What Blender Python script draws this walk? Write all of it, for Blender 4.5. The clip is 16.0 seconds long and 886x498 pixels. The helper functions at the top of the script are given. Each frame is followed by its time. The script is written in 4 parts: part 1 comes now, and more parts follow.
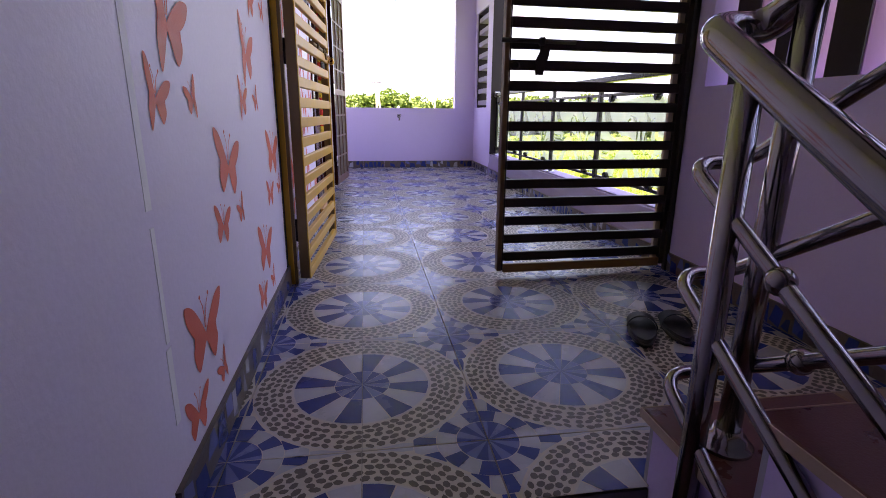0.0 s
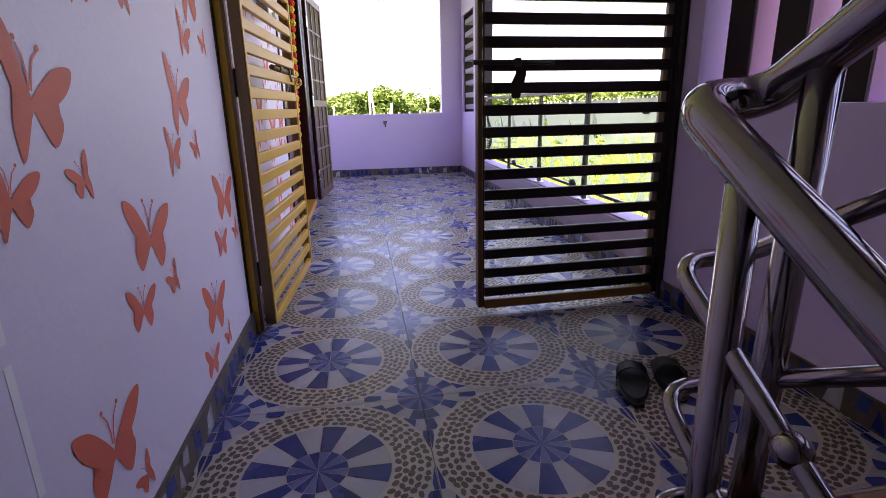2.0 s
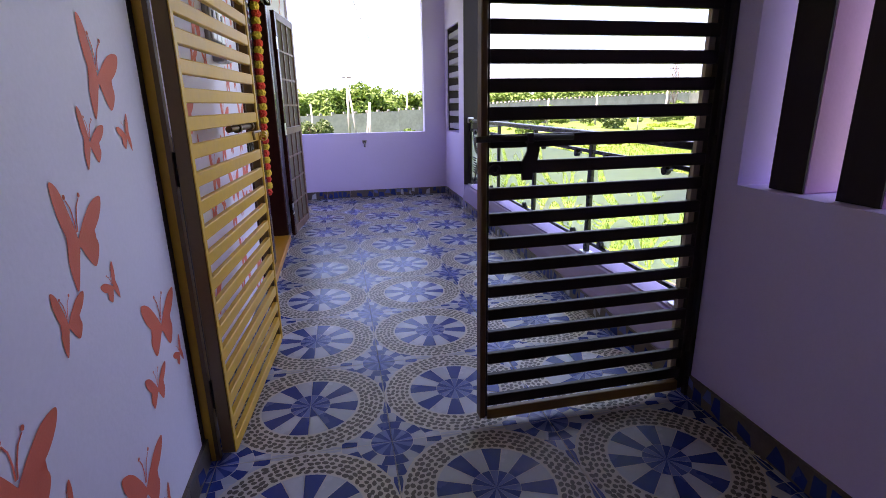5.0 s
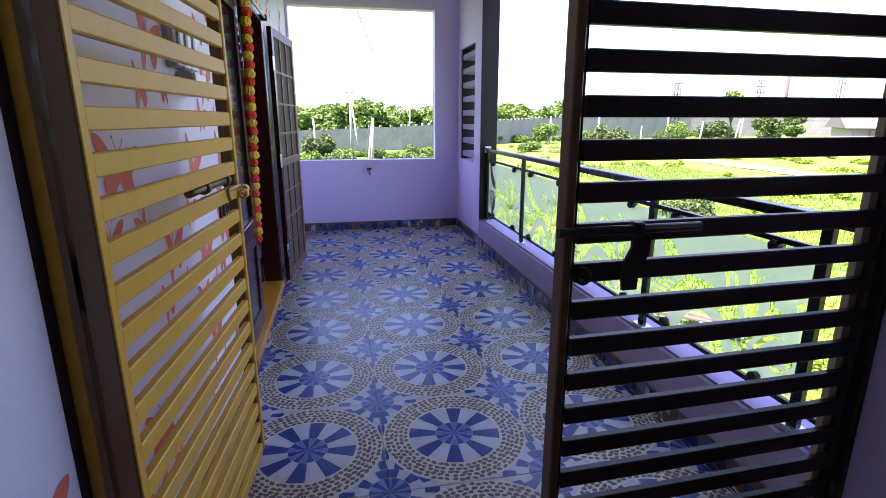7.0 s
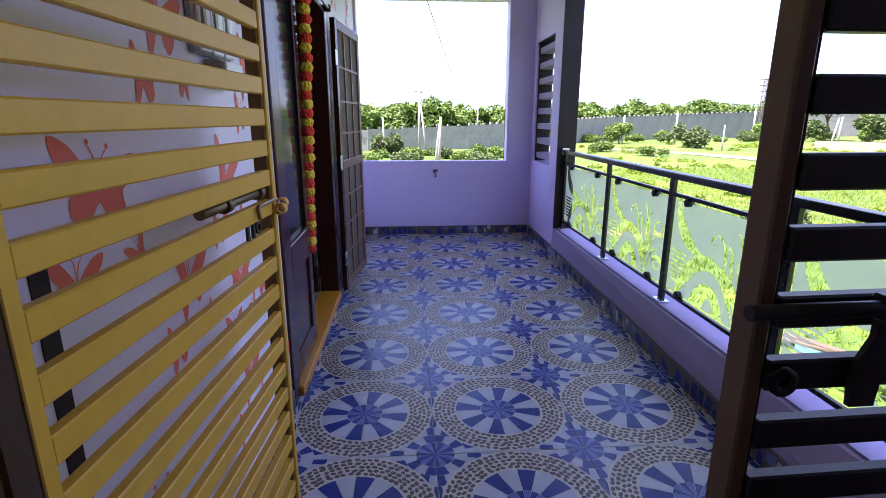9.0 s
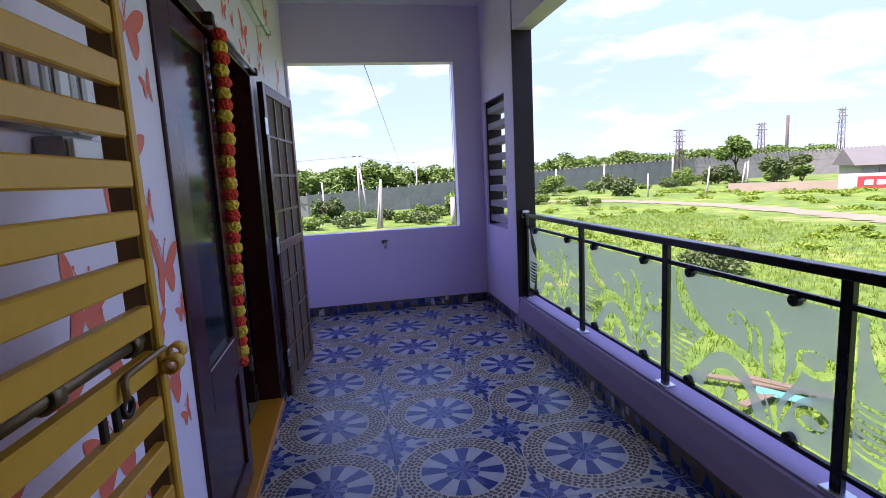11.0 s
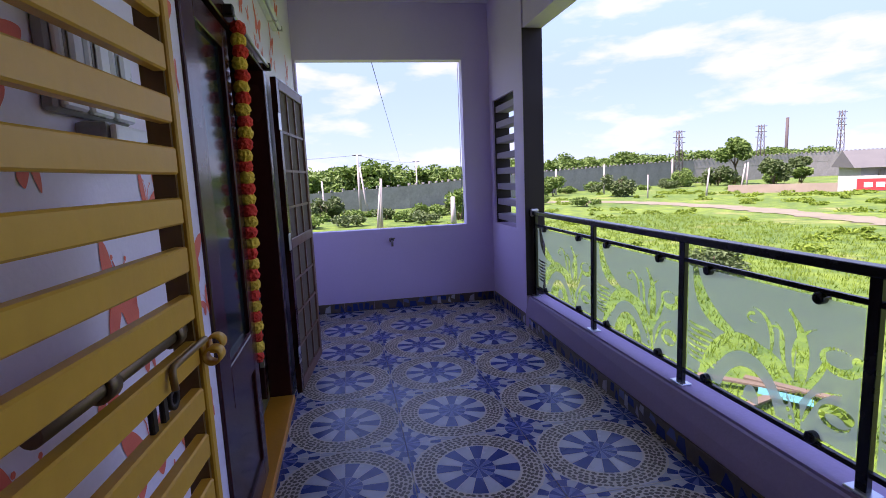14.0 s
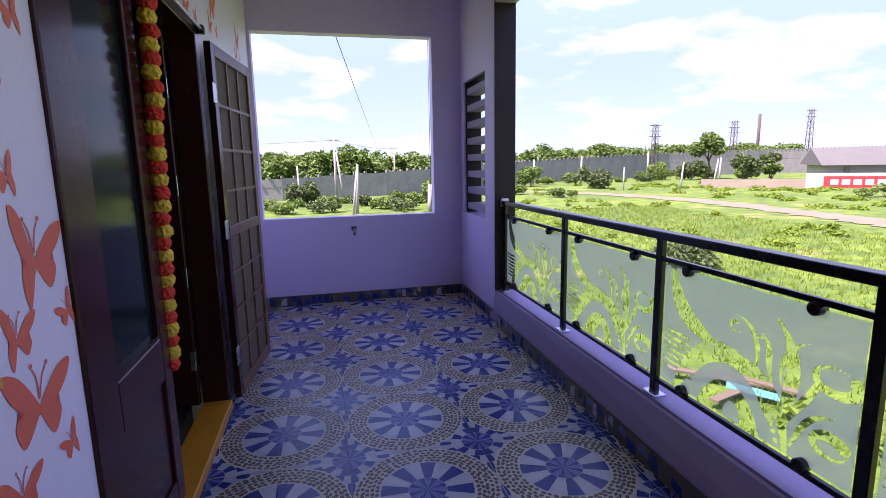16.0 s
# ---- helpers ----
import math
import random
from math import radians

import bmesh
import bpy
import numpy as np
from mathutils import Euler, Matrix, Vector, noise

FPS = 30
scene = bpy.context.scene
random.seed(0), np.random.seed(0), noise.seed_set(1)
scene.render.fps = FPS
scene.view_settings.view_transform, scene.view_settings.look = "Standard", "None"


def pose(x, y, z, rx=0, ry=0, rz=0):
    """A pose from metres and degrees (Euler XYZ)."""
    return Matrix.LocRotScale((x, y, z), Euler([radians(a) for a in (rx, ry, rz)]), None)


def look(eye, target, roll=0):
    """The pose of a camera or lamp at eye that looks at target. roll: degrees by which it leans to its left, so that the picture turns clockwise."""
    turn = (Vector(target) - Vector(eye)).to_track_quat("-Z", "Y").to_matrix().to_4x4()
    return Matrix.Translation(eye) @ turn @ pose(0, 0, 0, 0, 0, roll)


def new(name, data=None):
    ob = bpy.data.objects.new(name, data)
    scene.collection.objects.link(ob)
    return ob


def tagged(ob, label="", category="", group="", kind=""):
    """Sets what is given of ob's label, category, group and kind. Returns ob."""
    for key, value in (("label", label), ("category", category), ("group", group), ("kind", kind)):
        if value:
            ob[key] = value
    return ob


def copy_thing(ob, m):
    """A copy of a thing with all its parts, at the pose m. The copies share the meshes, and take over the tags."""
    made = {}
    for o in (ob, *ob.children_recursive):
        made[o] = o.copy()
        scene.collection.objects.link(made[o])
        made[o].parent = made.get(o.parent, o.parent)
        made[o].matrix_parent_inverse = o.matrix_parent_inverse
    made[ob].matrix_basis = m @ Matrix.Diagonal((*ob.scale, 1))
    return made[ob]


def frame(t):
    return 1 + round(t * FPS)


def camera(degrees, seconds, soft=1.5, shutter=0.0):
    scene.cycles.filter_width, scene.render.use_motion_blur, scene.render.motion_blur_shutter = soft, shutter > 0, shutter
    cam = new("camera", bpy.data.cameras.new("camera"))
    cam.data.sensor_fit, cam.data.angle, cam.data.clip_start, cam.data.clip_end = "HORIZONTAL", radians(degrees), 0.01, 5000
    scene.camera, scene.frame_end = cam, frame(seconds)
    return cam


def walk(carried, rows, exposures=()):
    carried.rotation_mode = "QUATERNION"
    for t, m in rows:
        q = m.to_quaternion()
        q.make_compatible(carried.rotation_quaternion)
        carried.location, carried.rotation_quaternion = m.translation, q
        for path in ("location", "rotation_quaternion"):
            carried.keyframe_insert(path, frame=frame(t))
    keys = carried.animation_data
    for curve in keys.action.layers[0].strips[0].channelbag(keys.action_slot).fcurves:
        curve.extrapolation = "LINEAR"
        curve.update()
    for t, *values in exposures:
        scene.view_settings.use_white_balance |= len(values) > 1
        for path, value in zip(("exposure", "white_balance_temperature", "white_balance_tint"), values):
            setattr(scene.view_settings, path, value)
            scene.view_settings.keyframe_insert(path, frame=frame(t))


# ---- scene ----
cam = camera(82.3, 16.0, soft=0.9)
PATH = [
    (0, (-0.571, -1.932, 0.761), (-0.28, -0.023, 0.243), 0.5),
    (0.5, (-0.579, -1.918, 0.763), (-0.264, -0.011, 0.247), 0.6),
    (1, (-0.568, -1.864, 0.761), (-0.251, 0.043, 0.249), 0.2),
    (1.5, (-0.502, -1.779, 0.778), (-0.191, 0.125, 0.249), -0.6),
    (2, (-0.44, -1.741, 0.895), (-0.144, 0.163, 0.358), -1.2),
    (2.5, (-0.427, -1.682, 0.916), (-0.076, 0.204, 0.348), -0.8),
    (3, (-0.466, -1.544, 0.919), (-0.084, 0.328, 0.327), -0.1),
    (3.5, (-0.526, -1.462, 1.046), (-0.136, 0.415, 0.476), 0.1),
    (3.7, (-0.532, -1.441, 1.078), (-0.134, 0.442, 0.533), 0.1),
    (5.8, (-0.357, -1.068, 1.253), (0.003, 0.819, 0.698), -1.4),
    (6, (-0.417, -0.994, 1.281), (-0.036, 0.893, 0.741), -0.5),
    (6.5, (-0.457, -0.809, 1.305), (-0.055, 1.082, 0.791), -0.1),
    (7, (-0.415, -0.639, 1.287), (-0.036, 1.261, 0.791), 0.0),
    (7.5, (-0.342, -0.488, 1.302), (-0.021, 1.425, 0.812), 0.4),
    (8, (-0.303, -0.417, 1.286), (-0.041, 1.498, 0.769), 0.1),
    (8.5, (-0.325, -0.363, 1.28), (-0.15, 1.556, 0.744), -0.2),
    (9, (-0.388, -0.233, 1.286), (-0.257, 1.699, 0.786), -0.0),
    (9.5, (-0.404, -0.107, 1.306), (-0.211, 1.826, 0.828), -0.3),
    (10, (-0.372, 0.038, 1.302), (-0.11, 1.978, 0.894), -1.1),
    (10.2, (-0.348, 0.107, 1.316), (-0.075, 2.055, 0.953), -1.4),
    (12.3, (-0.585, 0.347, 1.346), (-0.119, 2.275, 1.091), -4.6),
    (12.5, (-0.558, 0.358, 1.346), (-0.131, 2.296, 1.098), -4.4),
    (13, (-0.503, 0.378, 1.318), (-0.134, 2.325, 1.045), -3.4),
    (13.5, (-0.492, 0.359, 1.321), (-0.122, 2.303, 1.032), -3.1),
    (14, (-0.504, 0.304, 1.325), (-0.147, 2.252, 1.043), -2.5),
    (14.5, (-0.525, 0.249, 1.325), (-0.237, 2.203, 1.013), -1.9),
    (15, (-0.514, 0.293, 1.326), (-0.281, 2.252, 0.993), -2.0),
    (15.5, (-0.437, 0.448, 1.313), (-0.175, 2.403, 0.981), -1.8),
    (16, (-0.34, 0.562, 1.303), (0.101, 2.484, 0.972), -1.1),
]
walk(cam, [(t, look(e, g, r)) for t, e, g, r in PATH],
     exposures=[(0, 3.42, 7527, 42), (3.5, 3.31, 7338, 41), (6.0, 2.95, 6397, 35), (8.0, 2.85, 6068, 36), (9.5, 2.55, 6031, 39), (10.2, 2.30, 6031, 40), (12.4, 1.90, 6079, 43), (13.5, 2.02, 6079, 44), (14.0, 1.93, 6079, 44), (14.5, 1.97, 6079, 45), (15.0, 2.05, 6127, 46), (15.5, 2.13, 6127, 47), (16, 2.03, 6127, 48)])

# ---- world and sun ----
SUN_WAY = Vector((0.47, 0.14, -0.87)).normalized()      # the way the sunlight travels
world = bpy.data.worlds.new("world")
scene.world = world
world.use_nodes = True
wn, wl = world.node_tree.nodes, world.node_tree.links
sky = wn.new("ShaderNodeTexSky")
sky.sky_type = "NISHITA"
sky.sun_disc = False
sky.sun_elevation = math.asin(-SUN_WAY.z)
sky.sun_rotation = math.atan2(-SUN_WAY.x, -SUN_WAY.y)
sky.air_density, sky.dust_density, sky.ozone_density = 1.0, 0.3, 1.5
geo = wn.new("ShaderNodeTexCoord")
stretch = wn.new("ShaderNodeMapping")
stretch.inputs["Scale"].default_value = (1.0, 1.0, 3.2)
stretch.inputs["Rotation"].default_value = (0.0, 0.0, 0.7)
cloud = wn.new("ShaderNodeTexNoise")
cloud.inputs["Scale"].default_value = 4.2
cloud.inputs["Detail"].default_value = 7.0
cloud.inputs["Roughness"].default_value = 0.55
ramp = wn.new("ShaderNodeValToRGB")
ramp.color_ramp.elements[0].position, ramp.color_ramp.elements[1].position = 0.49, 0.66
ramp.color_ramp.elements[1].color = (0.9, 0.9, 0.9, 1)
ramp.color_ramp.elements[0].color = (0.0, 0.0, 0.0, 1)
mixc = wn.new("ShaderNodeMixRGB")
mixc.inputs[2].default_value = (2.9, 2.95, 3.0, 1)
wl.new(geo.outputs["Generated"], stretch.inputs["Vector"])
wl.new(stretch.outputs[0], cloud.inputs["Vector"])
wl.new(cloud.outputs["Fac"], ramp.inputs[0])
wl.new(ramp.outputs[0], mixc.inputs[0])
# low sky dimmed to pale blue, upper sky left brighter to light the rooms
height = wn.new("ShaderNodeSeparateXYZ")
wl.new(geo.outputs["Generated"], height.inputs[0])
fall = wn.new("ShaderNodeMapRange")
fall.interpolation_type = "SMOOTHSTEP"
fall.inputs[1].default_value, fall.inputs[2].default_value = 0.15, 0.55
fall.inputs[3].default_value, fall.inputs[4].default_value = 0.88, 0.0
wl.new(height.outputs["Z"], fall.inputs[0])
horizon_dim = wn.new("ShaderNodeMixRGB")
horizon_dim.inputs[2].default_value = (1.22, 1.78, 2.28, 1)
wl.new(fall.outputs[0], horizon_dim.inputs[0])
wl.new(sky.outputs[0], horizon_dim.inputs[1])
wl.new(horizon_dim.outputs[0], mixc.inputs[1])
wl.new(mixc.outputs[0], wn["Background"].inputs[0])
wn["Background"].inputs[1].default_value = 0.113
sun = new("sun", bpy.data.lights.new("sun", "SUN"))
sun.data.energy, sun.data.angle, sun.data.color = 4.3, radians(0.5), (1.0, 0.93, 0.82)
sun.matrix_world = look((0, 0, 30), Vector((0, 0, 30)) + SUN_WAY)


# ---- materials ----
def mat(name, colour, rough=0.6, metal=0.0, var=0.12, scale=6.0, grain=60.0, bump=0.15, coat=0.0, second=None, spread=0.0, dist=0.004, gloss=0.5):
    """A procedural surface: base colour with stains and grain, a fine relief, and variation from piece to piece."""
    m = bpy.data.materials.new(name)
    m.use_nodes = True
    n, l = m.node_tree.nodes, m.node_tree.links
    b = n["Principled BSDF"]
    b.inputs["Metallic"].default_value = metal
    b.inputs["Coat Weight"].default_value = coat
    b.inputs["Specular IOR Level"].default_value = gloss
    tc = n.new("ShaderNodeTexCoord")
    big, small = n.new("ShaderNodeTexNoise"), n.new("ShaderNodeTexNoise")
    big.inputs["Scale"].default_value, big.inputs["Detail"].default_value = scale, 5.0
    small.inputs["Scale"].default_value, small.inputs["Detail"].default_value = grain, 4.0
    l.new(tc.outputs["Object"], big.inputs["Vector"])
    l.new(tc.outputs["Object"], small.inputs["Vector"])
    mix = n.new("ShaderNodeMixRGB")
    dark = second or [c * (1 - 2.2 * var) for c in colour]
    mix.inputs[1].default_value = (*[max(0, c) for c in dark], 1)
    mix.inputs[2].default_value = (*[min(1, c * (1 + var)) for c in colour], 1)
    add = n.new("ShaderNodeMath")
    add.operation = "MULTIPLY_ADD"
    add.inputs[1].default_value, add.inputs[2].default_value = 0.45, 0.12
    l.new(small.outputs["Fac"], add.inputs[0])
    add2 = n.new("ShaderNodeMath")
    add2.operation = "MULTIPLY_ADD"
    add2.inputs[1].default_value = 0.75
    l.new(big.outputs["Fac"], add2.inputs[0])
    l.new(add.outputs[0], add2.inputs[2])
    l.new(add2.outputs[0], mix.inputs[0])
    out = mix.outputs[0]
    if spread:
        info = n.new("ShaderNodeObjectInfo")
        hsv = n.new("ShaderNodeHueSaturation")
        rng = n.new("ShaderNodeMapRange")
        rng.inputs[3].default_value, rng.inputs[4].default_value = 1 - spread, 1 + spread
        l.new(info.outputs["Random"], rng.inputs[0])
        l.new(rng.outputs[0], hsv.inputs["Value"])
        l.new(out, hsv.inputs["Color"])
        out = hsv.outputs[0]
    l.new(out, b.inputs["Base Color"])
    rr = n.new("ShaderNodeMapRange")
    rr.inputs[3].default_value, rr.inputs[4].default_value = max(0.02, rough - 0.12), min(1, rough + 0.12)
    l.new(big.outputs["Fac"], rr.inputs[0])
    l.new(rr.outputs[0], b.inputs["Roughness"])
    bp = n.new("ShaderNodeBump")
    bp.inputs["Strength"].default_value, bp.inputs["Distance"].default_value = bump, dist
    l.new(small.outputs["Fac"], bp.inputs["Height"])
    l.new(bp.outputs[0], b.inputs["Normal"])
    return m


LILAC = mat("lilac_paint", (0.66, 0.54, 0.86), 0.55, var=0.05, scale=1.5, grain=90, bump=0.12)
PALE = mat("pale_lavender_paint", (0.80, 0.73, 0.88), 0.5, var=0.06, scale=1.2, grain=90, bump=0.16)
PINK = mat("pink_lilac_paint", (0.55, 0.30, 0.52), 0.55, var=0.06, scale=2, grain=90)
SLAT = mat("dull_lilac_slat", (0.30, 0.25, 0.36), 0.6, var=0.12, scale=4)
MAROON = mat("maroon_paint_and_shadow", (0.014, 0.005, 0.012), 0.45, var=0.1, scale=4, gloss=0.3)
CEIL = mat("ceiling_paint", (0.82, 0.78, 0.86), 0.7, var=0.04, scale=1.5)
KERB = mat("darker_kerb_lilac", (0.36, 0.28, 0.48), 0.65, var=0.12, scale=3, grain=70, bump=0.2)
CORAL = mat("coral_paint", (0.80, 0.160, 0.098), 0.55, var=0.06, scale=5)
WHITE = mat("white_putty", (0.90, 0.89, 0.92), 0.8, var=0.05, scale=12)
OCHRE = mat("ochre_enamel", (0.66, 0.365, 0.030), 0.38, var=0.12, scale=5, grain=40, second=(0.54, 0.275, 0.020), gloss=0.35)
BROWN = mat("brown_enamel", (0.24, 0.13, 0.030), 0.35, var=0.12, scale=6)
# shaded and lit copies of the gate enamel; dark one also on fittings
DKBROWN = mat("dark_fittings_and_gate_shade", (0.018, 0.010, 0.006), 0.42, var=0.15, scale=6, gloss=0.35)
LITBROWN = mat("lit_brown_enamel", (0.115, 0.055, 0.014), 0.35, var=0.15, scale=6)
STILE = mat("brown_stile_enamel", (0.17, 0.095, 0.025), 0.35, var=0.15, scale=6)
BOLT = mat("worn_bolt_metal", (0.16, 0.11, 0.06), 0.4, metal=0.6, var=0.2, scale=20)
CHROME = mat("polished_steel", (0.33, 0.30, 0.31), 0.13, metal=1.0, var=0.05, scale=8, bump=0.02)
STEEL = mat("steel_hinge", (0.55, 0.55, 0.55), 0.3, metal=1.0, var=0.1)
WOOD = mat("dark_rosewood", (0.044, 0.010, 0.009), 0.24, var=0.25, scale=3, grain=30, coat=0.05, bump=0.04, gloss=0.28)
BLACKGLASS = mat("dark_door_glass", (0.010, 0.018, 0.020), 0.12, var=0.05, bump=0.0, gloss=0.12)
SILL = mat("yellow_painted_sill", (0.60, 0.24, 0.015), 0.35, var=0.12, scale=8)
SCREEN = mat("screen_mesh", (0.115, 0.085, 0.06), 0.7, var=0.15, scale=3, grain=400)
SCRWOOD = mat("screen_frame_wood", (0.16, 0.075, 0.048), 0.4, var=0.15, scale=8)
ALU = mat("aluminium_edge", (0.62, 0.65, 0.72), 0.3, metal=0.9, var=0.05)
RAILBLK = mat("black_steel_rail", (0.03, 0.03, 0.034), 0.25, metal=0.6, var=0.1, scale=6)
RUBBER = mat("black_rubber", (0.005, 0.005, 0.006), 0.5, var=0.2, scale=20, grain=150, bump=0.2)
RUBBERLIT = mat("lit_rubber_edge", (0.03, 0.03, 0.034), 0.5, var=0.2, scale=20)
TANSTONE = mat("tan_granite", (0.30, 0.18, 0.12), 0.35, var=0.22, scale=14, grain=260)
TANWALL = mat("tan_yard_wall", (0.26, 0.21, 0.145), 0.9, var=0.2, scale=0.5)
# tan stands for the lit side of the gate stile
FLANGE = mat("lit_tan_gate_edge", (0.46, 0.37, 0.27), 0.4, var=0.12, scale=6)
GRANITE = mat("red_granite", (0.10, 0.026, 0.018), 0.3, var=0.3, scale=14, grain=260, second=(0.05, 0.012, 0.010))
NOSING = mat("granite_edge", (0.52, 0.38, 0.29), 0.4, var=0.12, scale=12)
BLUE = mat("blue_glaze", (0.026, 0.046, 0.215), 0.25, var=0.14, scale=5, grain=50, spread=0.10, bump=0.1, gloss=0.34)
GREY = mat("grey_glaze", (0.46, 0.46, 0.54), 0.27, var=0.10, scale=5, grain=50, spread=0.06, bump=0.1, gloss=0.34)
MIDBLUE = mat("mid_blue_glaze", (0.13, 0.16, 0.40), 0.27, var=0.10, scale=5, grain=50, spread=0.08, bump=0.1, gloss=0.34)
PALEGLAZE = mat("pale_glaze", (0.56, 0.52, 0.52), 0.32, var=0.08, scale=5, grain=50, spread=0.06, bump=0.1, gloss=0.34)
BED = mat("pebble_bed", (0.60, 0.53, 0.48), 0.36, var=0.12, scale=7, grain=80, spread=0.07, gloss=0.34)
PEBBLE = mat("pebble_brown", (0.105, 0.080, 0.070), 0.34, var=0.3, scale=22, grain=90, spread=0.08, gloss=0.34)
GROUT = mat("grout", (0.16, 0.14, 0.15), 0.85, var=0.25, scale=9)
WIRE = mat("dark_cable", (0.10, 0.10, 0.11), 0.6, var=0.05)
PLASTIC = mat("white_plastic", (0.72, 0.72, 0.74), 0.3, var=0.03)
GREYPL = mat("grey_plastic", (0.34, 0.34, 0.36), 0.4, var=0.05)
REDFLOWER = mat("red_flower", (0.75, 0.045, 0.02), 0.8, var=0.25, scale=60, grain=300, bump=0.6)
YELFLOWER = mat("yellow_flower", (0.80, 0.54, 0.04), 0.8, var=0.25, scale=60, grain=300, bump=0.6)
DARKROOM = mat("room_shade_colour", (0.05, 0.04, 0.045), 0.8)
CONCRETE = mat("weathered_concrete", (0.24, 0.23, 0.205), 0.9, var=0.40, scale=0.3, grain=3, bump=0.3)
CONCRETE2 = mat("dark_concrete_cap", (0.16, 0.155, 0.15), 0.9, var=0.25, scale=0.6, grain=4)
POLEMAT = mat("pole_concrete", (0.36, 0.33, 0.30), 0.9, var=0.15, scale=2)
LATTICE = mat("rusty_lattice", (0.065, 0.050, 0.043), 0.8, var=0.2, scale=2)
SHEDWHITE = mat("whitewash", (0.40, 0.37, 0.32), 0.9, var=0.15, scale=0.5)
SHEDROOF = mat("asbestos_roof", (0.095, 0.095, 0.08), 0.9, var=0.2, scale=0.4)
SIGNRED = mat("red_sign", (0.55, 0.03, 0.028), 0.6, var=0.08)
SIGNWHITE = mat("white_sign_bars", (0.75, 0.72, 0.70), 0.6)
DIRT = mat("dry_dirt", (0.150, 0.135, 0.080), 0.95, var=0.25, scale=0.5, grain=6, bump=0.4, dist=0.05)
BARK = mat("bark", (0.13, 0.09, 0.06), 0.9, var=0.2, scale=3)
TEAL = mat("teal_sheet", (0.07, 0.22, 0.22), 0.5, var=0.2, scale=3)


def leafmat(name, lo, hi, through_=0.25, scale=0.6):
    m = bpy.data.materials.new(name)
    m.use_nodes = True
    n, l = m.node_tree.nodes, m.node_tree.links
    b = n["Principled BSDF"]
    g = n.new("ShaderNodeNewGeometry")
    tc = n.new("ShaderNodeTexCoord")
    ns = n.new("ShaderNodeTexNoise")
    ns.inputs["Scale"].default_value = scale
    l.new(tc.outputs["Object"], ns.inputs["Vector"])
    ad = n.new("ShaderNodeMath")
    ad.operation = "MULTIPLY_ADD"
    ad.inputs[1].default_value = 0.5
    l.new(g.outputs["Random Per Island"], ad.inputs[0])
    sc = n.new("ShaderNodeMath")
    sc.operation = "MULTIPLY"
    sc.inputs[1].default_value = 0.6
    l.new(ns.outputs["Fac"], sc.inputs[0])
    l.new(sc.outputs[0], ad.inputs[2])
    mx = n.new("ShaderNodeMixRGB")
    mx.inputs[1].default_value, mx.inputs[2].default_value = (*lo, 1), (*hi, 1)
    l.new(ad.outputs[0], mx.inputs[0])
    l.new(mx.outputs[0], b.inputs["Base Color"])
    b.inputs["Roughness"].default_value = 0.7
    tr = n.new("ShaderNodeBsdfTranslucent")
    l.new(mx.outputs[0], tr.inputs[0])
    ms = n.new("ShaderNodeMixShader")
    ms.inputs[0].default_value = through_
    l.new(b.outputs[0], ms.inputs[1])
    l.new(tr.outputs[0], ms.inputs[2])
    l.new(ms.outputs[0], n["Material Output"].inputs[0])
    return m


LEAF = leafmat("leaves", (0.048, 0.095, 0.012), (0.15, 0.24, 0.035))
LEAFDARK = leafmat("dark_leaves", (0.030, 0.058, 0.012), (0.11, 0.16, 0.04))
BLADE = leafmat("grass_blades", (0.080, 0.142, 0.006), (0.195, 0.285, 0.012), 0.35, 0.25)


def groundmat():
    m = bpy.data.materials.new("grass_ground")
    m.use_nodes = True
    n, l = m.node_tree.nodes, m.node_tree.links
    b = n["Principled BSDF"]
    b.inputs["Roughness"].default_value = 0.95
    tc = n.new("ShaderNodeTexCoord")
    prev = None
    for sc, lo, hi, cols in ((0.09, 0.38, 0.62, ((0.078, 0.142, 0.007), (0.158, 0.230, 0.010))),
                             (0.8, 0.35, 0.70, ((0.045, 0.095, 0.007), None)),
                             (0.16, 0.60, 0.72, (None, (0.20, 0.20, 0.055)))):
        ns = n.new("ShaderNodeTexNoise")
        ns.inputs["Scale"].default_value, ns.inputs["Detail"].default_value = sc, 6.0
        l.new(tc.outputs["Object"], ns.inputs["Vector"])
        rp = n.new("ShaderNodeMapRange")
        rp.inputs[1].default_value, rp.inputs[2].default_value = lo, hi
        l.new(ns.outputs["Fac"], rp.inputs[0])
        mx = n.new("ShaderNodeMixRGB")
        for i, c in enumerate(cols):
            if c:
                mx.inputs[1 + i].default_value = (*c, 1)
            else:
                l.new(prev, mx.inputs[1 + i])
        l.new(rp.outputs[0], mx.inputs[0])
        prev = mx.outputs[0]
    l.new(prev, b.inputs["Base Color"])
    fine = n.new("ShaderNodeTexNoise")
    fine.inputs["Scale"].default_value, fine.inputs["Detail"].default_value = 5.0, 6.0
    l.new(tc.outputs["Object"], fine.inputs["Vector"])
    bp = n.new("ShaderNodeBump")
    bp.inputs["Strength"].default_value, bp.inputs["Distance"].default_value = 0.6, 0.25
    l.new(fine.outputs["Fac"], bp.inputs["Height"])
    l.new(bp.outputs[0], b.inputs["Normal"])
    return m


GRASS = groundmat()


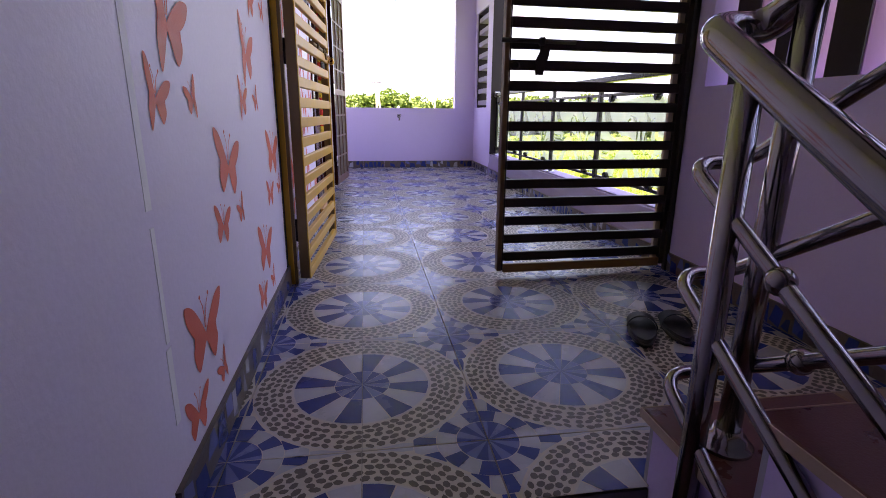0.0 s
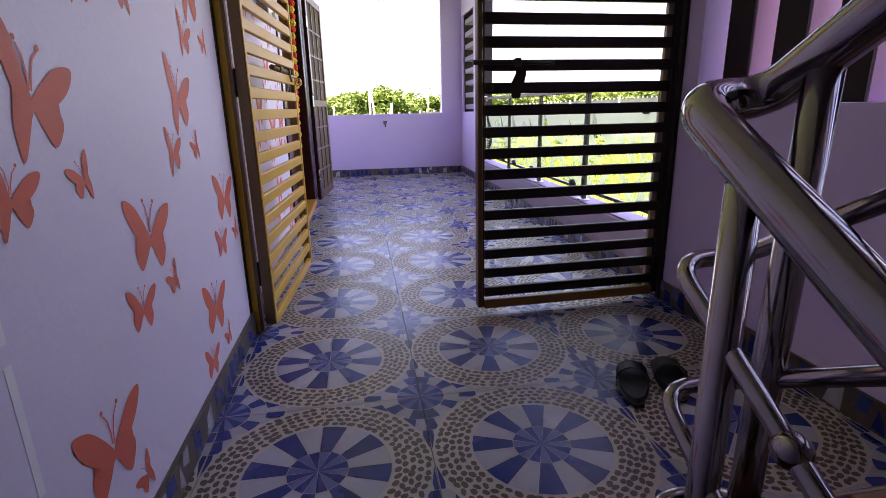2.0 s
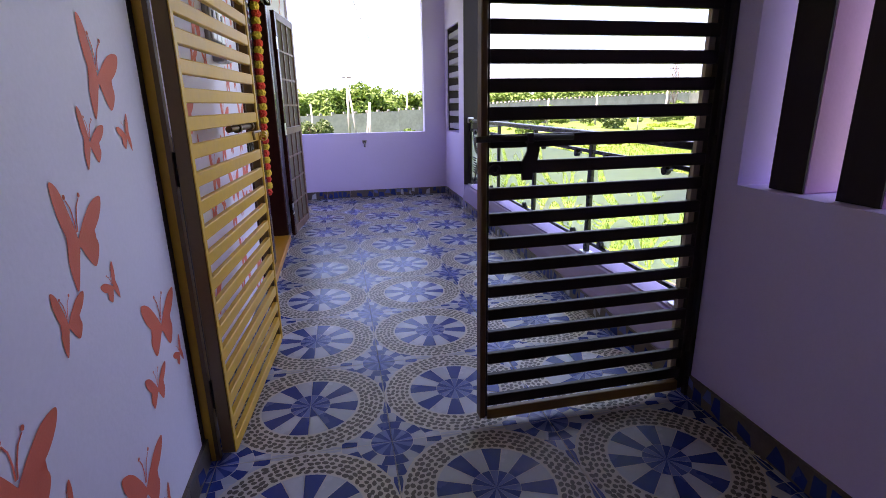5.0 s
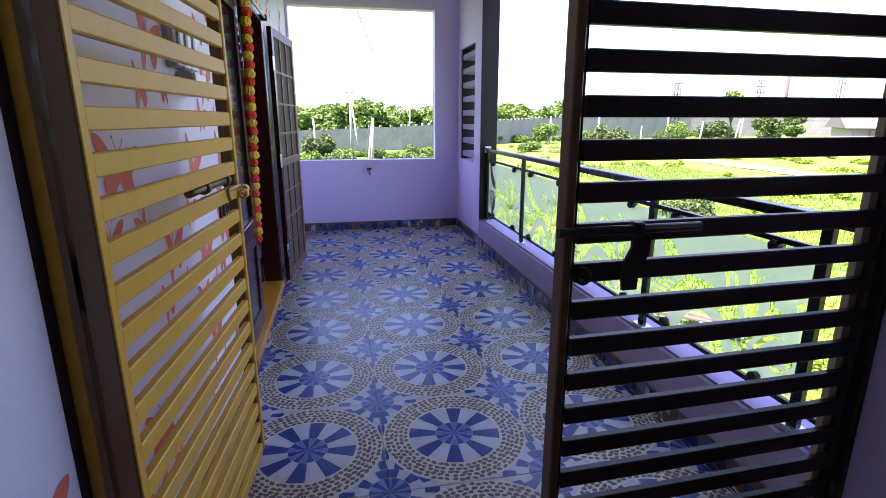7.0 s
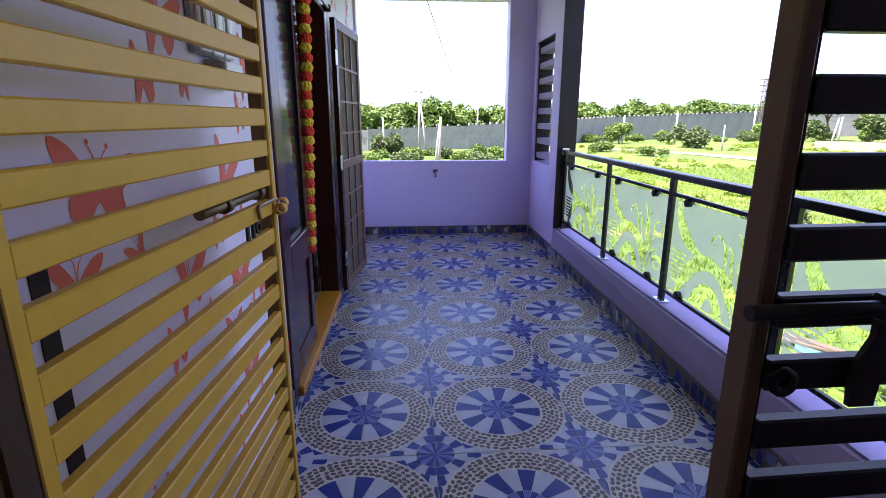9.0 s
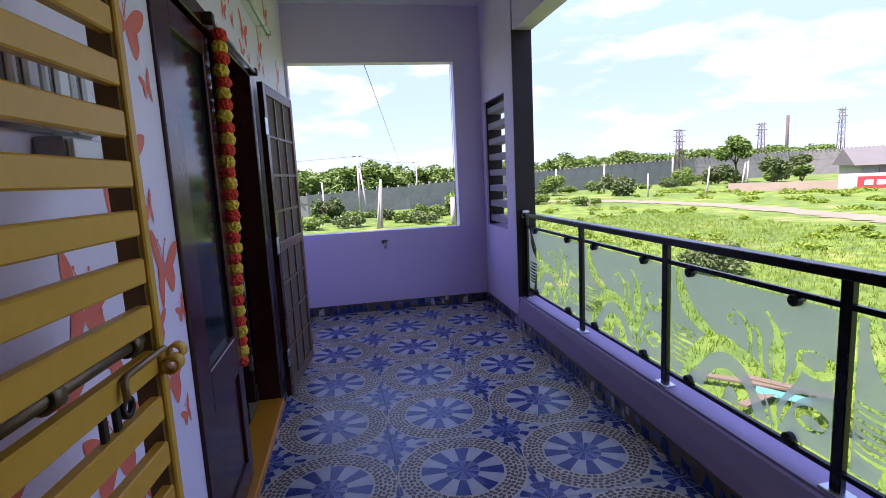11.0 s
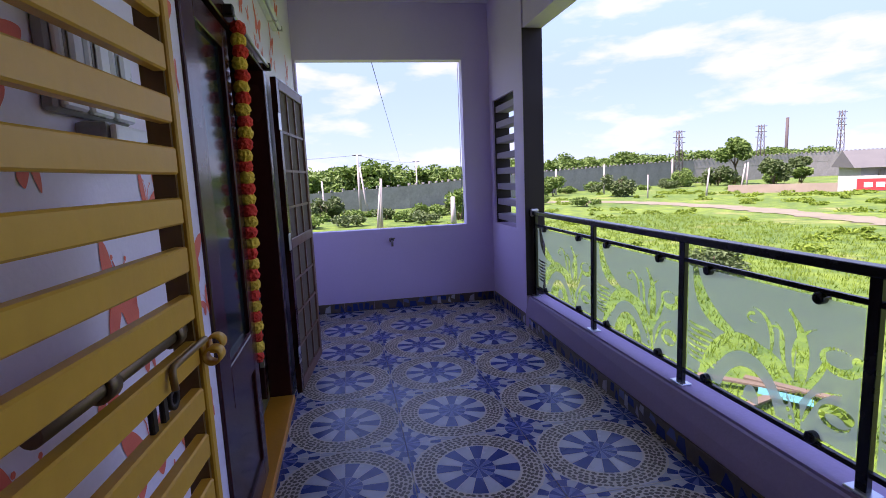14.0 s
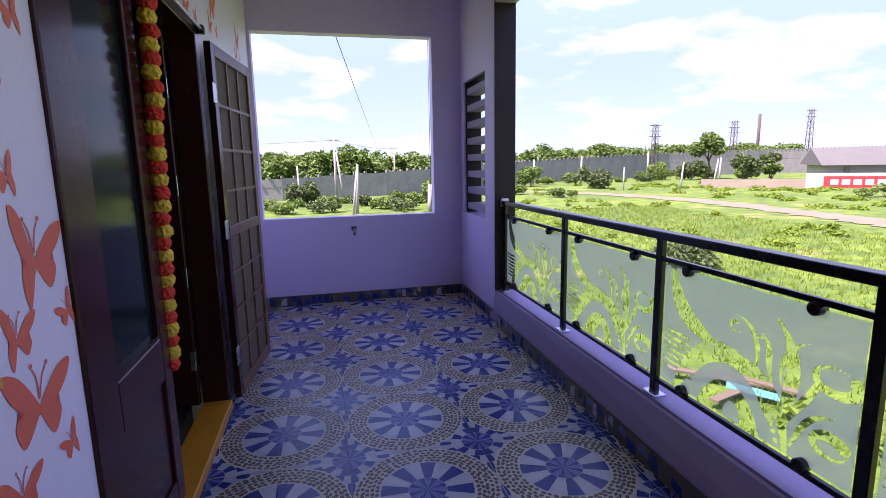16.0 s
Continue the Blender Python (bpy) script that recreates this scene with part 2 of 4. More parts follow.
def frostmat():
    """Green-tinted pane: frosted where the etched attribute is high, clear elsewhere."""
    m = bpy.data.materials.new("etched_glass")
    m.use_nodes = True
    n, l = m.node_tree.nodes, m.node_tree.links
    at = n.new("ShaderNodeAttribute")
    at.attribute_name = "etch"
    st = n.new("ShaderNodeMapRange")
    st.inputs[1].default_value, st.inputs[2].default_value = -0.002, 0.002
    st.inputs[3].default_value, st.inputs[4].default_value = 0.05, 0.80
    l.new(at.outputs["Fac"], st.inputs[0])
    tp = n.new("ShaderNodeBsdfTransparent")
    tp.inputs[0].default_value = (0.88, 0.96, 0.90, 1)
    tl = n.new("ShaderNodeBsdfTranslucent")
    tl.inputs[0].default_value = (0.74, 0.80, 0.70, 1)
    df = n.new("ShaderNodeBsdfDiffuse")
    df.inputs[0].default_value = (0.64, 0.69, 0.62, 1)
    m1 = n.new("ShaderNodeMixShader")
    m1.inputs[0].default_value = 0.45
    l.new(tl.outputs[0], m1.inputs[1])
    l.new(df.outputs[0], m1.inputs[2])
    m2 = n.new("ShaderNodeMixShader")
    l.new(st.outputs[0], m2.inputs[0])
    l.new(tp.outputs[0], m2.inputs[1])
    l.new(m1.outputs[0], m2.inputs[2])
    gl = n.new("ShaderNodeBsdfGlossy")
    gl.inputs["Roughness"].default_value = 0.05
    fr = n.new("ShaderNodeFresnel")
    m3 = n.new("ShaderNodeMixShader")
    l.new(fr.outputs[0], m3.inputs[0])
    l.new(m2.outputs[0], m3.inputs[1])
    l.new(gl.outputs[0], m3.inputs[2])
    l.new(m3.outputs[0], n["Material Output"].inputs[0])
    return m


ETCHED = frostmat()


# ---- mesh helpers ----
def box(bm, x0, y0, z0, x1, y1, z1, mi=0):
    v = [bm.verts.new(p) for p in ((x0, y0, z0), (x1, y0, z0), (x1, y1, z0), (x0, y1, z0), (x0, y0, z1), (x1, y0, z1), (x1, y1, z1), (x0, y1, z1))]
    for q in ((0, 3, 2, 1), (4, 5, 6, 7), (0, 1, 5, 4), (1, 2, 6, 5), (2, 3, 7, 6), (3, 0, 4, 7)):
        f = bm.faces.new([v[i] for i in q])
        f.material_index = mi
    return v


def boxes(*list_):
    bm = bmesh.new()
    for b in list_:
        box(bm, *b)
    return bm


def soft_box(x0, y0, z0, x1, y1, z1, r=0.004, seg=1):
    bm = boxes((x0, y0, z0, x1, y1, z1))
    bmesh.ops.bevel(bm, geom=bm.edges[:], offset=r, segments=seg, affect="EDGES", profile=0.6)
    return bm


def fillet(points, r, n=6):
    """A polyline with its inner corners rounded."""
    pts = [Vector(p) for p in points]
    out = [pts[0]]
    for a, b, c in zip(pts, pts[1:], pts[2:]):
        d = min(r, (a - b).length * 0.49, (c - b).length * 0.49)
        p, q = b + (a - b).normalized() * d, b + (c - b).normalized() * d
        for i in range(n + 1):
            u = i / n
            out.append(p * (1 - u) ** 2 + b * 2 * u * (1 - u) + q * u ** 2)
    return out + [pts[-1]]


def tube(points, r, seg=12, bm=None):
    bm = bm or bmesh.new()
    pts = [Vector(p) for p in points]
    way = (pts[1] - pts[0]).normalized()
    side = way.orthogonal().normalized()
    rings = []
    for i, p in enumerate(pts):
        d = (pts[min(i + 1, len(pts) - 1)] - pts[max(i - 1, 0)]).normalized()
        side = (side - d * side.dot(d)).normalized()
        up = d.cross(side)
        rad = r[i] if isinstance(r, (list, tuple)) else r
        rings.append([bm.verts.new(p + (side * math.cos(a) + up * math.sin(a)) * rad) for a in (2 * math.pi * k / seg for k in range(seg))])
    for a, b in zip(rings, rings[1:]):
        for k in range(seg):
            f = bm.faces.new((a[k], a[(k + 1) % seg], b[(k + 1) % seg], b[k]))
            f.smooth = True
    bm.faces.new(rings[0][::-1])
    bm.faces.new(rings[-1])
    return bm


def lathe(profile, seg=20, at=(0, 0, 0)):
    bm = bmesh.new()
    rings = [[bm.verts.new((at[0] + r * math.cos(a), at[1] + r * math.sin(a), at[2] + z)) for a in (2 * math.pi * k / seg for k in range(seg))] for r, z in profile]
    for a, b in zip(rings, rings[1:]):
        for k in range(seg):
            f = bm.faces.new((a[k], a[(k + 1) % seg], b[(k + 1) % seg], b[k]))
            f.smooth = True
    bm.faces.new(rings[0][::-1])
    bm.faces.new(rings[-1])
    return bm


def mesh_of(name, bm, *materials):
    me = bpy.data.meshes.new(name)
    bm.to_mesh(me)
    bm.free()
    for m in materials:
        me.materials.append(m)
    return me


def part(name, bm, material, parent, label=""):
    me = bm if isinstance(bm, bpy.types.Mesh) else mesh_of(name, bm, *(material if isinstance(material, (list, tuple)) else (material,)))
    ob = new(name, me)
    ob.parent = parent
    return tagged(ob, label)


def thing(name, label, category, group="", kind="", at=None):
    ob = new(name)
    if at is not None:
        ob.matrix_world = at
    ob.empty_display_size = 0.1
    return tagged(ob, label, category, group, kind)


def solid(name, bm, material, label, category="", group="", kind="structure"):
    me = mesh_of(name, bm, *(material if isinstance(material, (list, tuple)) else (material,)))
    return tagged(new(name, me), label, category, group, kind)


# ---- the plan ----
XL, XR, XP = -0.93, 0.93, 0.985       # left wall, stair wall, veranda parapet and pier
GATE, FAR, NEAR = 0.36, 5.45, -4.4    # gate line, far wall, back of the stairwell
TOP, EDGE = 3.01, -1.10               # ceiling, head of the lower flight
RISE, GO = 0.17, 0.28
DOOR0, DOOR1, DOORH = 1.875, 3.46, 2.03
GROUND = -3.3

solid("wall_left", boxes((XL - 0.2, NEAR, -1.75, XL, DOOR0, TOP), (XL - 0.2, DOOR1, -0.2, XL, FAR, TOP), (XL - 0.2, DOOR0, DOORH, XL, DOOR1, TOP)), PALE,
      "pale lavender painted wall with coral butterflies", "wall")
solid("wall_far", boxes((XL - 0.2, FAR, -0.2, 1.16, FAR + 0.12, 0.825), (XL - 0.2, FAR, 2.475, 1.16, FAR + 0.12, TOP),
                        (XL - 0.2, FAR, 0.825, -0.905, FAR + 0.12, 2.475), (0.705, FAR, 0.825, 1.16, FAR + 0.12, 2.475)), LILAC,
      "lilac end wall with a large open window", "wall")
solid("wall_pier", boxes((XP, 4.454, 0.0, 1.16, FAR, 0.835), (XP, 4.454, 2.05, 1.16, FAR, TOP), (XP, 4.454, 0.835, 1.16, 4.69, 2.05), (XP, 5.35, 0.835, 1.16, FAR, 2.05)), LILAC,
      "lilac pier with a slatted vent opening", "wall")
solid("pier_trim", boxes((XP + 0.002, 4.442, 0.262, 1.158, 4.4535, 2.5)), MAROON, "dark maroon painted pier edge", "trim")
bm = boxes((1.022, 0.43, -0.2, 1.16, 4.45, 0.262))
pv = [bm.verts.new(q) for y, x in ((0.43, 0.935), (4.45, 0.972)) for q in ((x, y, -0.2), (x, y, 0.10), (1.000, y, 0.250), (1.012, y, 0.256), (1.0185, y, 0.250), (1.0185, y, -0.2))]
for i in range(6):
    bm.faces.new((pv[i], pv[(i + 1) % 6], pv[6 + (i + 1) % 6], pv[6 + i]))
bm.faces.new(pv[:6])
bm.faces.new(pv[:5:-1])
bmesh.ops.recalc_face_normals(bm, faces=bm.faces[:])
solid("parapet", bm, KERB, "low lilac kerb with a sloping inner face", "parapet")
solid("beam", boxes((XP + 0.012, 0.43, 2.5, 1.16, 4.45, TOP)), LILAC, "lilac beam above the veranda opening", "beam")
solid("wall_stair", boxes((XR, NEAR, -1.75, 1.16, 0.43, 0.885), (XR, NEAR, 2.45, 1.16, 0.43, TOP), (XR, 0.235, 0.885, 1.16, 0.43, 2.45), (XR, NEAR, 0.885, 1.16, -1.75, 2.45)), LILAC,
      "lilac stairwell wall with a finned opening", "wall")
solid("wall_back", boxes((XL - 0.2, NEAR - 0.15, -1.75, 1.16, NEAR, TOP)), LILAC, "lilac wall behind the stairs", "wall")
solid("ceiling", boxes((XL - 3.5, NEAR - 0.15, TOP, 1.30, FAR + 0.12, TOP + 0.15)), CEIL, "pale lavender ceiling", "ceiling")
# near-black walls and floor put the unlit room's shade into their colour
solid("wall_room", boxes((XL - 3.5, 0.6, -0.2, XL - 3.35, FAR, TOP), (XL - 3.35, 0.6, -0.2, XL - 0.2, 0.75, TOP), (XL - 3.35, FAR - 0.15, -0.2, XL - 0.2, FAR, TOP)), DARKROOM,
      "room walls, coloured near-black for the unlit interior", "wall")
solid("floor_room", boxes((XL - 3.35, 0.75, -0.2, XL - 0.2, FAR - 0.15, -0.01)), DARKROOM, "room floor, coloured near-black for the unlit interior", "floor")
floor = solid("floor", boxes((XL, EDGE, -0.2, XP, FAR, -0.008)), GROUT, "blue and grey patterned tile floor", "floor")
solid("outer_facade", boxes((XL - 3.5, NEAR - 0.15, GROUND - 0.3, 1.16, NEAR - 0.005, -1.752), (XL - 3.5, FAR + 0.002, GROUND - 0.3, 1.16, FAR + 0.118, -0.202),
                            (1.0, NEAR, GROUND - 0.3, 1.158, FAR, -1.752), (1.0, 0.432, -1.75, 1.158, FAR, -0.202)), LILAC, "lilac outer wall of the house", "wall")

# ---- window fins and vent slats ----
for k in range(8):
    y = 0.083 - 0.238 * k
    fin = thing("window_fin", "upright pink concrete fin with a dark maroon edge", "fin", "fins of the stair window", "structure")
    part("slab", soft_box(XR + 0.05, y - 0.064, 0.886, 1.155, y + 0.064, 2.449, 0.004), PINK, fin)
    part("edge", boxes((XR + 0.043, y - 0.063, 0.887, XR + 0.0498, y + 0.063, 2.448)), MAROON, fin, "dark maroon front edge")
vent = thing("vent_grille", "lilac horizontal slats in a dark pier opening", "vent", "", "structure")
part("frame", boxes((XP + 0.02, 4.69, 0.836, 1.155, 4.70, 2.049), (XP + 0.02, 5.34, 0.836, 1.155, 5.35, 2.049), (XP + 0.02, 4.70, 2.039, 1.155, 5.34, 2.049)), MAROON, vent)
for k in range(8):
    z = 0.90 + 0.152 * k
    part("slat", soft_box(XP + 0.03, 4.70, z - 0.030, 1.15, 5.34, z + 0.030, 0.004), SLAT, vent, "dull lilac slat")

# ---- stairs ----
for k in range(8):
    z = RISE * (k + 1)
    y1 = -1.07 - GO * k
    step = thing("stair_step", "red granite tread on a tiled riser, rising flight", "step", "upper flight of stairs", "structure")
    part("body", boxes((0.002, y1 - GO + (0.0 if k < 7 else -0.9), -1.74, XR, y1 - 0.02, z - 0.022)), LILAC, step, "lilac painted side")
    part("riser", boxes((0.002, y1 - 0.0195, z - RISE, XR, y1 - 0.008, z - 0.0225)), GREY, step)
    seam = 0.44 if k % 2 == 0 else XR
    part("tread", soft_box(-0.014, y1 - GO - 0.006 + (0.0 if k < 7 else -0.9), z - 0.0218, seam, y1 + 0.004, z, 0.004), GRANITE, step)
    if seam < XR:
        part("tread", soft_box(seam + 0.002, y1 - GO - 0.006, z - 0.0218, XR, y1 + 0.004, z, 0.004), TANSTONE, step, "paler tan granite slab")
    part("nosing", boxes((-0.0165, y1 - GO, z - 0.021, -0.0142, y1 + 0.0062, z - 0.001), (-0.0142, y1 + 0.0042, z - 0.021, XR, y1 + 0.0062, z - 0.001)), NOSING, step, "pale chipped edge")
for k in range(1, 10):
    z = -RISE * k
    y1 = EDGE - GO * (k - 1)
    step = thing("stair_step", "granite tread of the flight leading down", "step", "lower flight of stairs", "structure")
    part("body", boxes((XL, y1 - GO - (0 if k < 9 else 1.0), -1.74, -0.018, y1 - 0.001, z - 0.022)), LILAC, step)
    part("tread", soft_box(XL, y1 - GO - (0 if k < 9 else 1.0), z - 0.0218, -0.018, y1 - 0.002, z, 0.004), GRANITE, step)

# ---- steel stair railing ----
SL = RISE / GO
YB = -1.12


def rail_path(z0, r, y_low=-3.3, y_up=-3.1, xa=-0.015, xb=0.09):
    return fillet([(xa, y_low, z0 + (y_low - YB) * SL), (xa, YB, z0), (xb, YB, z0), (xb, y_up, z0 - (y_up - YB) * SL)], r, 8)


railing = thing("stair_railing", "polished steel pipe stair railing with ball joints", "railing")
part("handrail", tube(rail_path(0.897, 0.07), 0.0275, 20), CHROME, railing)
for z0 in (0.682, 0.480, 0.278):
    part("mid_rail", tube(rail_path(z0, 0.05), 0.0125, 12), CHROME, railing)


def ball(c, r):
    bm = bmesh.new()
    bmesh.ops.create_uvsphere(bm, u_segments=16, v_segments=10, radius=r, matrix=Matrix.Translation(c))
    for f in bm.faces:
        f.smooth = True
    return bm


for x, y, z0 in ((-0.015, -1.350, 0.682), (0.09, -1.305, 0.278), (-0.015, -2.2, 0.682), (0.09, -2.1, 0.480)):
    part("ball_joint", ball((x, y, z0 + (y - YB) * SL * (1 if x < 0 else -1)), 0.021), CHROME, railing)
for x, y, foot in ((-0.018, -1.236, -0.17), (0.072, -1.205, 0.17), (-0.018, -2.3, -0.85), (0.09, -2.3, 0.85), (0.09, -1.76, 0.51)):
    top = 0.897 + (y - YB) * SL * (1 if x < 0 else -1) - 0.02
    part("post", tube([(x, y, foot), (x if x < 0 else 0.09, y, top)], 0.0205, 16), CHROME, railing)
    part("flange", lathe([(0.046, 0.0), (0.046, 0.008), (0.036, 0.012), (0.034, 0.024), (0.026, 0.028), (0.024, 0.04)], 24, (x, y, foot)), CHROME, railing)

# ---- gate ----
GATEH = 2.08


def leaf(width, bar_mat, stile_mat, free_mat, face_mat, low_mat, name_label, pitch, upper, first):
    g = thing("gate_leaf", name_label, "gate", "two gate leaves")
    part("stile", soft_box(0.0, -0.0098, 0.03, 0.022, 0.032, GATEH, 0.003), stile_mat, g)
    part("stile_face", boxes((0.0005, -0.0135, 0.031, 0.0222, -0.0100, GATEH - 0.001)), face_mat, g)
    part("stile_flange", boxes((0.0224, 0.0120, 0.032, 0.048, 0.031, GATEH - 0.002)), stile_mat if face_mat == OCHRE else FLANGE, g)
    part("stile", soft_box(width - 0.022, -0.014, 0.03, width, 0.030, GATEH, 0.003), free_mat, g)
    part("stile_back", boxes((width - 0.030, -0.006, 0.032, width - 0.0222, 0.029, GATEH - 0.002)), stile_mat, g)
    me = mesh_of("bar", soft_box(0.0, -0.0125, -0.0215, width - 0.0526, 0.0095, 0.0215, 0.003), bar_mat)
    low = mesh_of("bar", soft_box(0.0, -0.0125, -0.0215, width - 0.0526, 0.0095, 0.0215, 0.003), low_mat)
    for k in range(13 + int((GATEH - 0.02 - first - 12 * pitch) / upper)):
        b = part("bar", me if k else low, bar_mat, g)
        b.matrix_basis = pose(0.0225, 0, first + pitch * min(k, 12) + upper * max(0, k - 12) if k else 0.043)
    return g


# near-black holds the back-lit shade; brown end, low bar and tan edge hold light
right_leaf = leaf(0.872, DKBROWN, DKBROWN, LITBROWN, DKBROWN, BROWN, "brown steel gate leaf with horizontal bars, coloured dark as back-lit, shut", 0.0865, 0.0865, 0.0145)
right_leaf.matrix_world = pose(0.905, GATE, 0, 0, 0, 1.7) @ Matrix.Diagonal((-1, 1, 1, 1))
left_leaf = leaf(0.905, OCHRE, STILE, OCHRE, OCHRE, OCHRE, "ochre painted steel gate leaf standing open", 0.083, 0.080, 0.0525)
left_leaf.matrix_world = pose(-0.847, 0.323, 0, 0, 0, 85.60)

for name, x0, x1 in (("left", -0.9295, -0.9035), ("right", 0.908, 0.9285)):
    fr = thing("gate_post", "brown steel post beside the gate", "gate post", "gate posts", "structure")
    part("post", soft_box(x0, GATE - 0.03, 0.0, x1, GATE, GATEH + 0.06, 0.003), OCHRE if name == "left" else DKBROWN, fr)
    if name == "left":
        part("post_edge", boxes((x1 + 0.0003, GATE - 0.0295, 0.0, x1 + 0.0135, GATE - 0.003, GATEH + 0.058)), STILE, fr, "brown post edge")
    for z in (0.25, 1.0, 1.75):
        part("hinge", tube([((x1 + 0.024 if name == "left" else x0), GATE - 0.014, z - 0.05), ((x1 + 0.024 if name == "left" else x0), GATE - 0.014, z + 0.05)], 0.011, 12), DKBROWN, fr)


# first strip stands for the gate post's shadow; second is just a dark strip
solid("wall_shadow_and_strip", boxes((XL - 0.01, GATE - 0.062, 0.093, XL + 0.002, GATE - 0.0305, GATEH + 0.06), (XL - 0.01, 0.490, 0.093, XL + 0.002, 0.530, 1.085)), MAROON, "dark strips on the wall beside the gate, one for the post's shadow", "trim")


def ring(c, axis, r, t, depth):
    """A short thick pipe piece, open in the middle."""
    bm = bmesh.new()
    a = Vector(axis).normalized()
    u = a.orthogonal().normalized()
    v = a.cross(u)
    prof = [(r, -depth), (r + t, -depth), (r + t, depth), (r, depth)]
    rings = [[bm.verts.new(Vector(c) + (u * math.cos(q) + v * math.sin(q)) * pr + a * pd) for pr, pd in prof] for q in (2 * math.pi * k / 16 for k in range(16))]
    for i in range(16):
        for j in range(4):
            f = bm.faces.new((rings[i][j], rings[(i + 1) % 16][j], rings[(i + 1) % 16][(j + 1) % 4], rings[i][(j + 1) % 4]))
            f.smooth = True
    return bm


# slide bolt on the open leaf, hasp on the shut leaf
bolt = part("slide_bolt", tube([(0.51, 0.014, 1.0915), (0.885, 0.014, 1.0915)], 0.0125, 14), BOLT, left_leaf, "worn sliding bolt")
for x in (0.635, 0.84):
    part("bolt_eye", ring((x, 0.014, 1.0915), (1, 0, 0), 0.0128, 0.007, 0.012), BOLT, bolt)
part("bolt_handle", tube(fillet([(0.89, -0.0185, 1.067), (0.75, -0.0185, 1.067), (0.743, -0.024, 1.036)], 0.012), 0.0055, 10), BROWN, bolt)
part("bolt_ring", ring((0.89, -0.030, 1.038), (1, 0, 0), 0.0115, 0.0042, 0.014), OCHRE, left_leaf)
part("bolt_ring", ring((0.922, -0.024, 1.050), (1, 0, 0), 0.0115, 0.0042, 0.014), OCHRE, left_leaf)
part("lock_eye", ring((0.785, 0.0, 1.008), (0, 1, 0), 0.010, 0.008, 0.004), DKBROWN, left_leaf)
part("lock_plate", soft_box(0.71, -0.004, 0.9665, 0.725, 0.004, 1.0295, 0.002), DKBROWN, left_leaf)
part("lock_plate", soft_box(0.745, -0.004, 0.9665, 0.76, 0.004, 1.0295, 0.002), DKBROWN, left_leaf)
hb = part("slide_bolt", tube([(0.56, -0.030, 1.062), (0.895, -0.030, 1.062)], 0.010, 12), DKBROWN, right_leaf, "dark sliding bolt")
part("bolt_strap", soft_box(0.70, -0.042, 1.045, 0.725, -0.013, 1.078, 0.004), DKBROWN, hb)
bm = bmesh.new()
outl = [(0.697, 1.050), (0.740, 1.050), (0.740, 1.020), (0.755, 0.990), (0.760, 0.965), (0.755, 0.925), (0.720, 0.925), (0.718, 0.965), (0.703, 0.990), (0.697, 1.020)]
lo, hi = [bm.verts.new((x - 0.022, -0.026, z)) for x, z in outl], [bm.verts.new((x - 0.022, -0.018, z)) for x, z in outl]
bm.faces.new(lo)
bm.faces.new(hi[::-1])
for i in range(len(outl)):
    bm.faces.new((lo[i], hi[i], hi[(i + 1) % len(outl)], lo[(i + 1) % len(outl)]))
part("hasp", bm, DKBROWN, right_leaf)
part("lock_eye", ring((0.825, -0.018, 0.962), (0, 1, 0), 0.008, 0.012, 0.004), DKBROWN, right_leaf)
part("lock_arm", soft_box(0.8362, -0.022, 0.952, 0.850, -0.0145, 0.974, 0.002), DKBROWN, right_leaf)

# ---- entrance door ----
XD = XL + 0.012
frame_ = thing("door_frame", "dark polished rosewood door frame", "door frame", "", "structure")
part("jamb", soft_box(XL - 0.12, DOOR0 + 0.001, 0.0, XD, DOOR0 + 0.110, DOORH - 0.002, 0.004), WOOD, frame_)
part("jamb", soft_box(XL - 0.12, DOOR1 - 0.075, 0.0, XD, DOOR1 - 0.001, DOORH - 0.002, 0.004), WOOD, frame_)
part("head", soft_box(XL - 0.12, DOOR0 + 0.1105, DOORH - 0.075, XD, DOOR1 - 0.0755, DOORH - 0.002, 0.004), WOOD, frame_)
part("sill", soft_box(XL - 0.12, DOOR0 + 0.1105, -0.004, XL + 0.030, DOOR1 - 0.0755, 0.045, 0.005), SILL, frame_, "yellow painted threshold")
shut = thing("door_leaf", "dark rosewood door leaf with a tall glass panel, shut", "door", "entrance door leaves")
a0, a1 = DOOR0 + 0.114, DOOR0 + 0.67
for nm, y0, y1, z0, z1 in (("stile", a0, a0 + 0.085, 0.05, 1.94), ("stile", a1 - 0.085, a1, 0.05, 1.94), ("top_rail", a0 + 0.0852, a1 - 0.0852, 1.85, 1.94),
                           ("lock_rail", a0 + 0.0852, a1 - 0.0852, 0.56, 0.715), ("bottom_rail", a0 + 0.0852, a1 - 0.0852, 0.05, 0.16)):
    part(nm, soft_box(XL - 0.04, y0, z0, XL - 0.003, y1, z1, 0.004), WOOD, shut)
part("glass", boxes((XL - 0.03, a0 + 0.085, 0.715, XL - 0.02, a1 - 0.085, 1.85)), BLACKGLASS, shut, "dark reflecting glass")
part("panel", soft_box(XL - 0.032, a0 + 0.085, 0.16, XL - 0.014, a1 - 0.085, 0.56, 0.006), WOOD, shut)
part("glass_bead", boxes((XL - 0.0195, a0 + 0.0855, 0.7155, XL - 0.006, a0 + 0.1, 1.8495), (XL - 0.0195, a1 - 0.1, 0.7155, XL - 0.006, a1 - 0.0855, 1.8495), (XL - 0.0195, a0 + 0.1, 0.7155, XL - 0.006, a1 - 0.1, 0.7305)), WOOD, shut)
inner = thing("door_leaf", "dark rosewood door leaf swung open into the room", "door", "entrance door leaves")
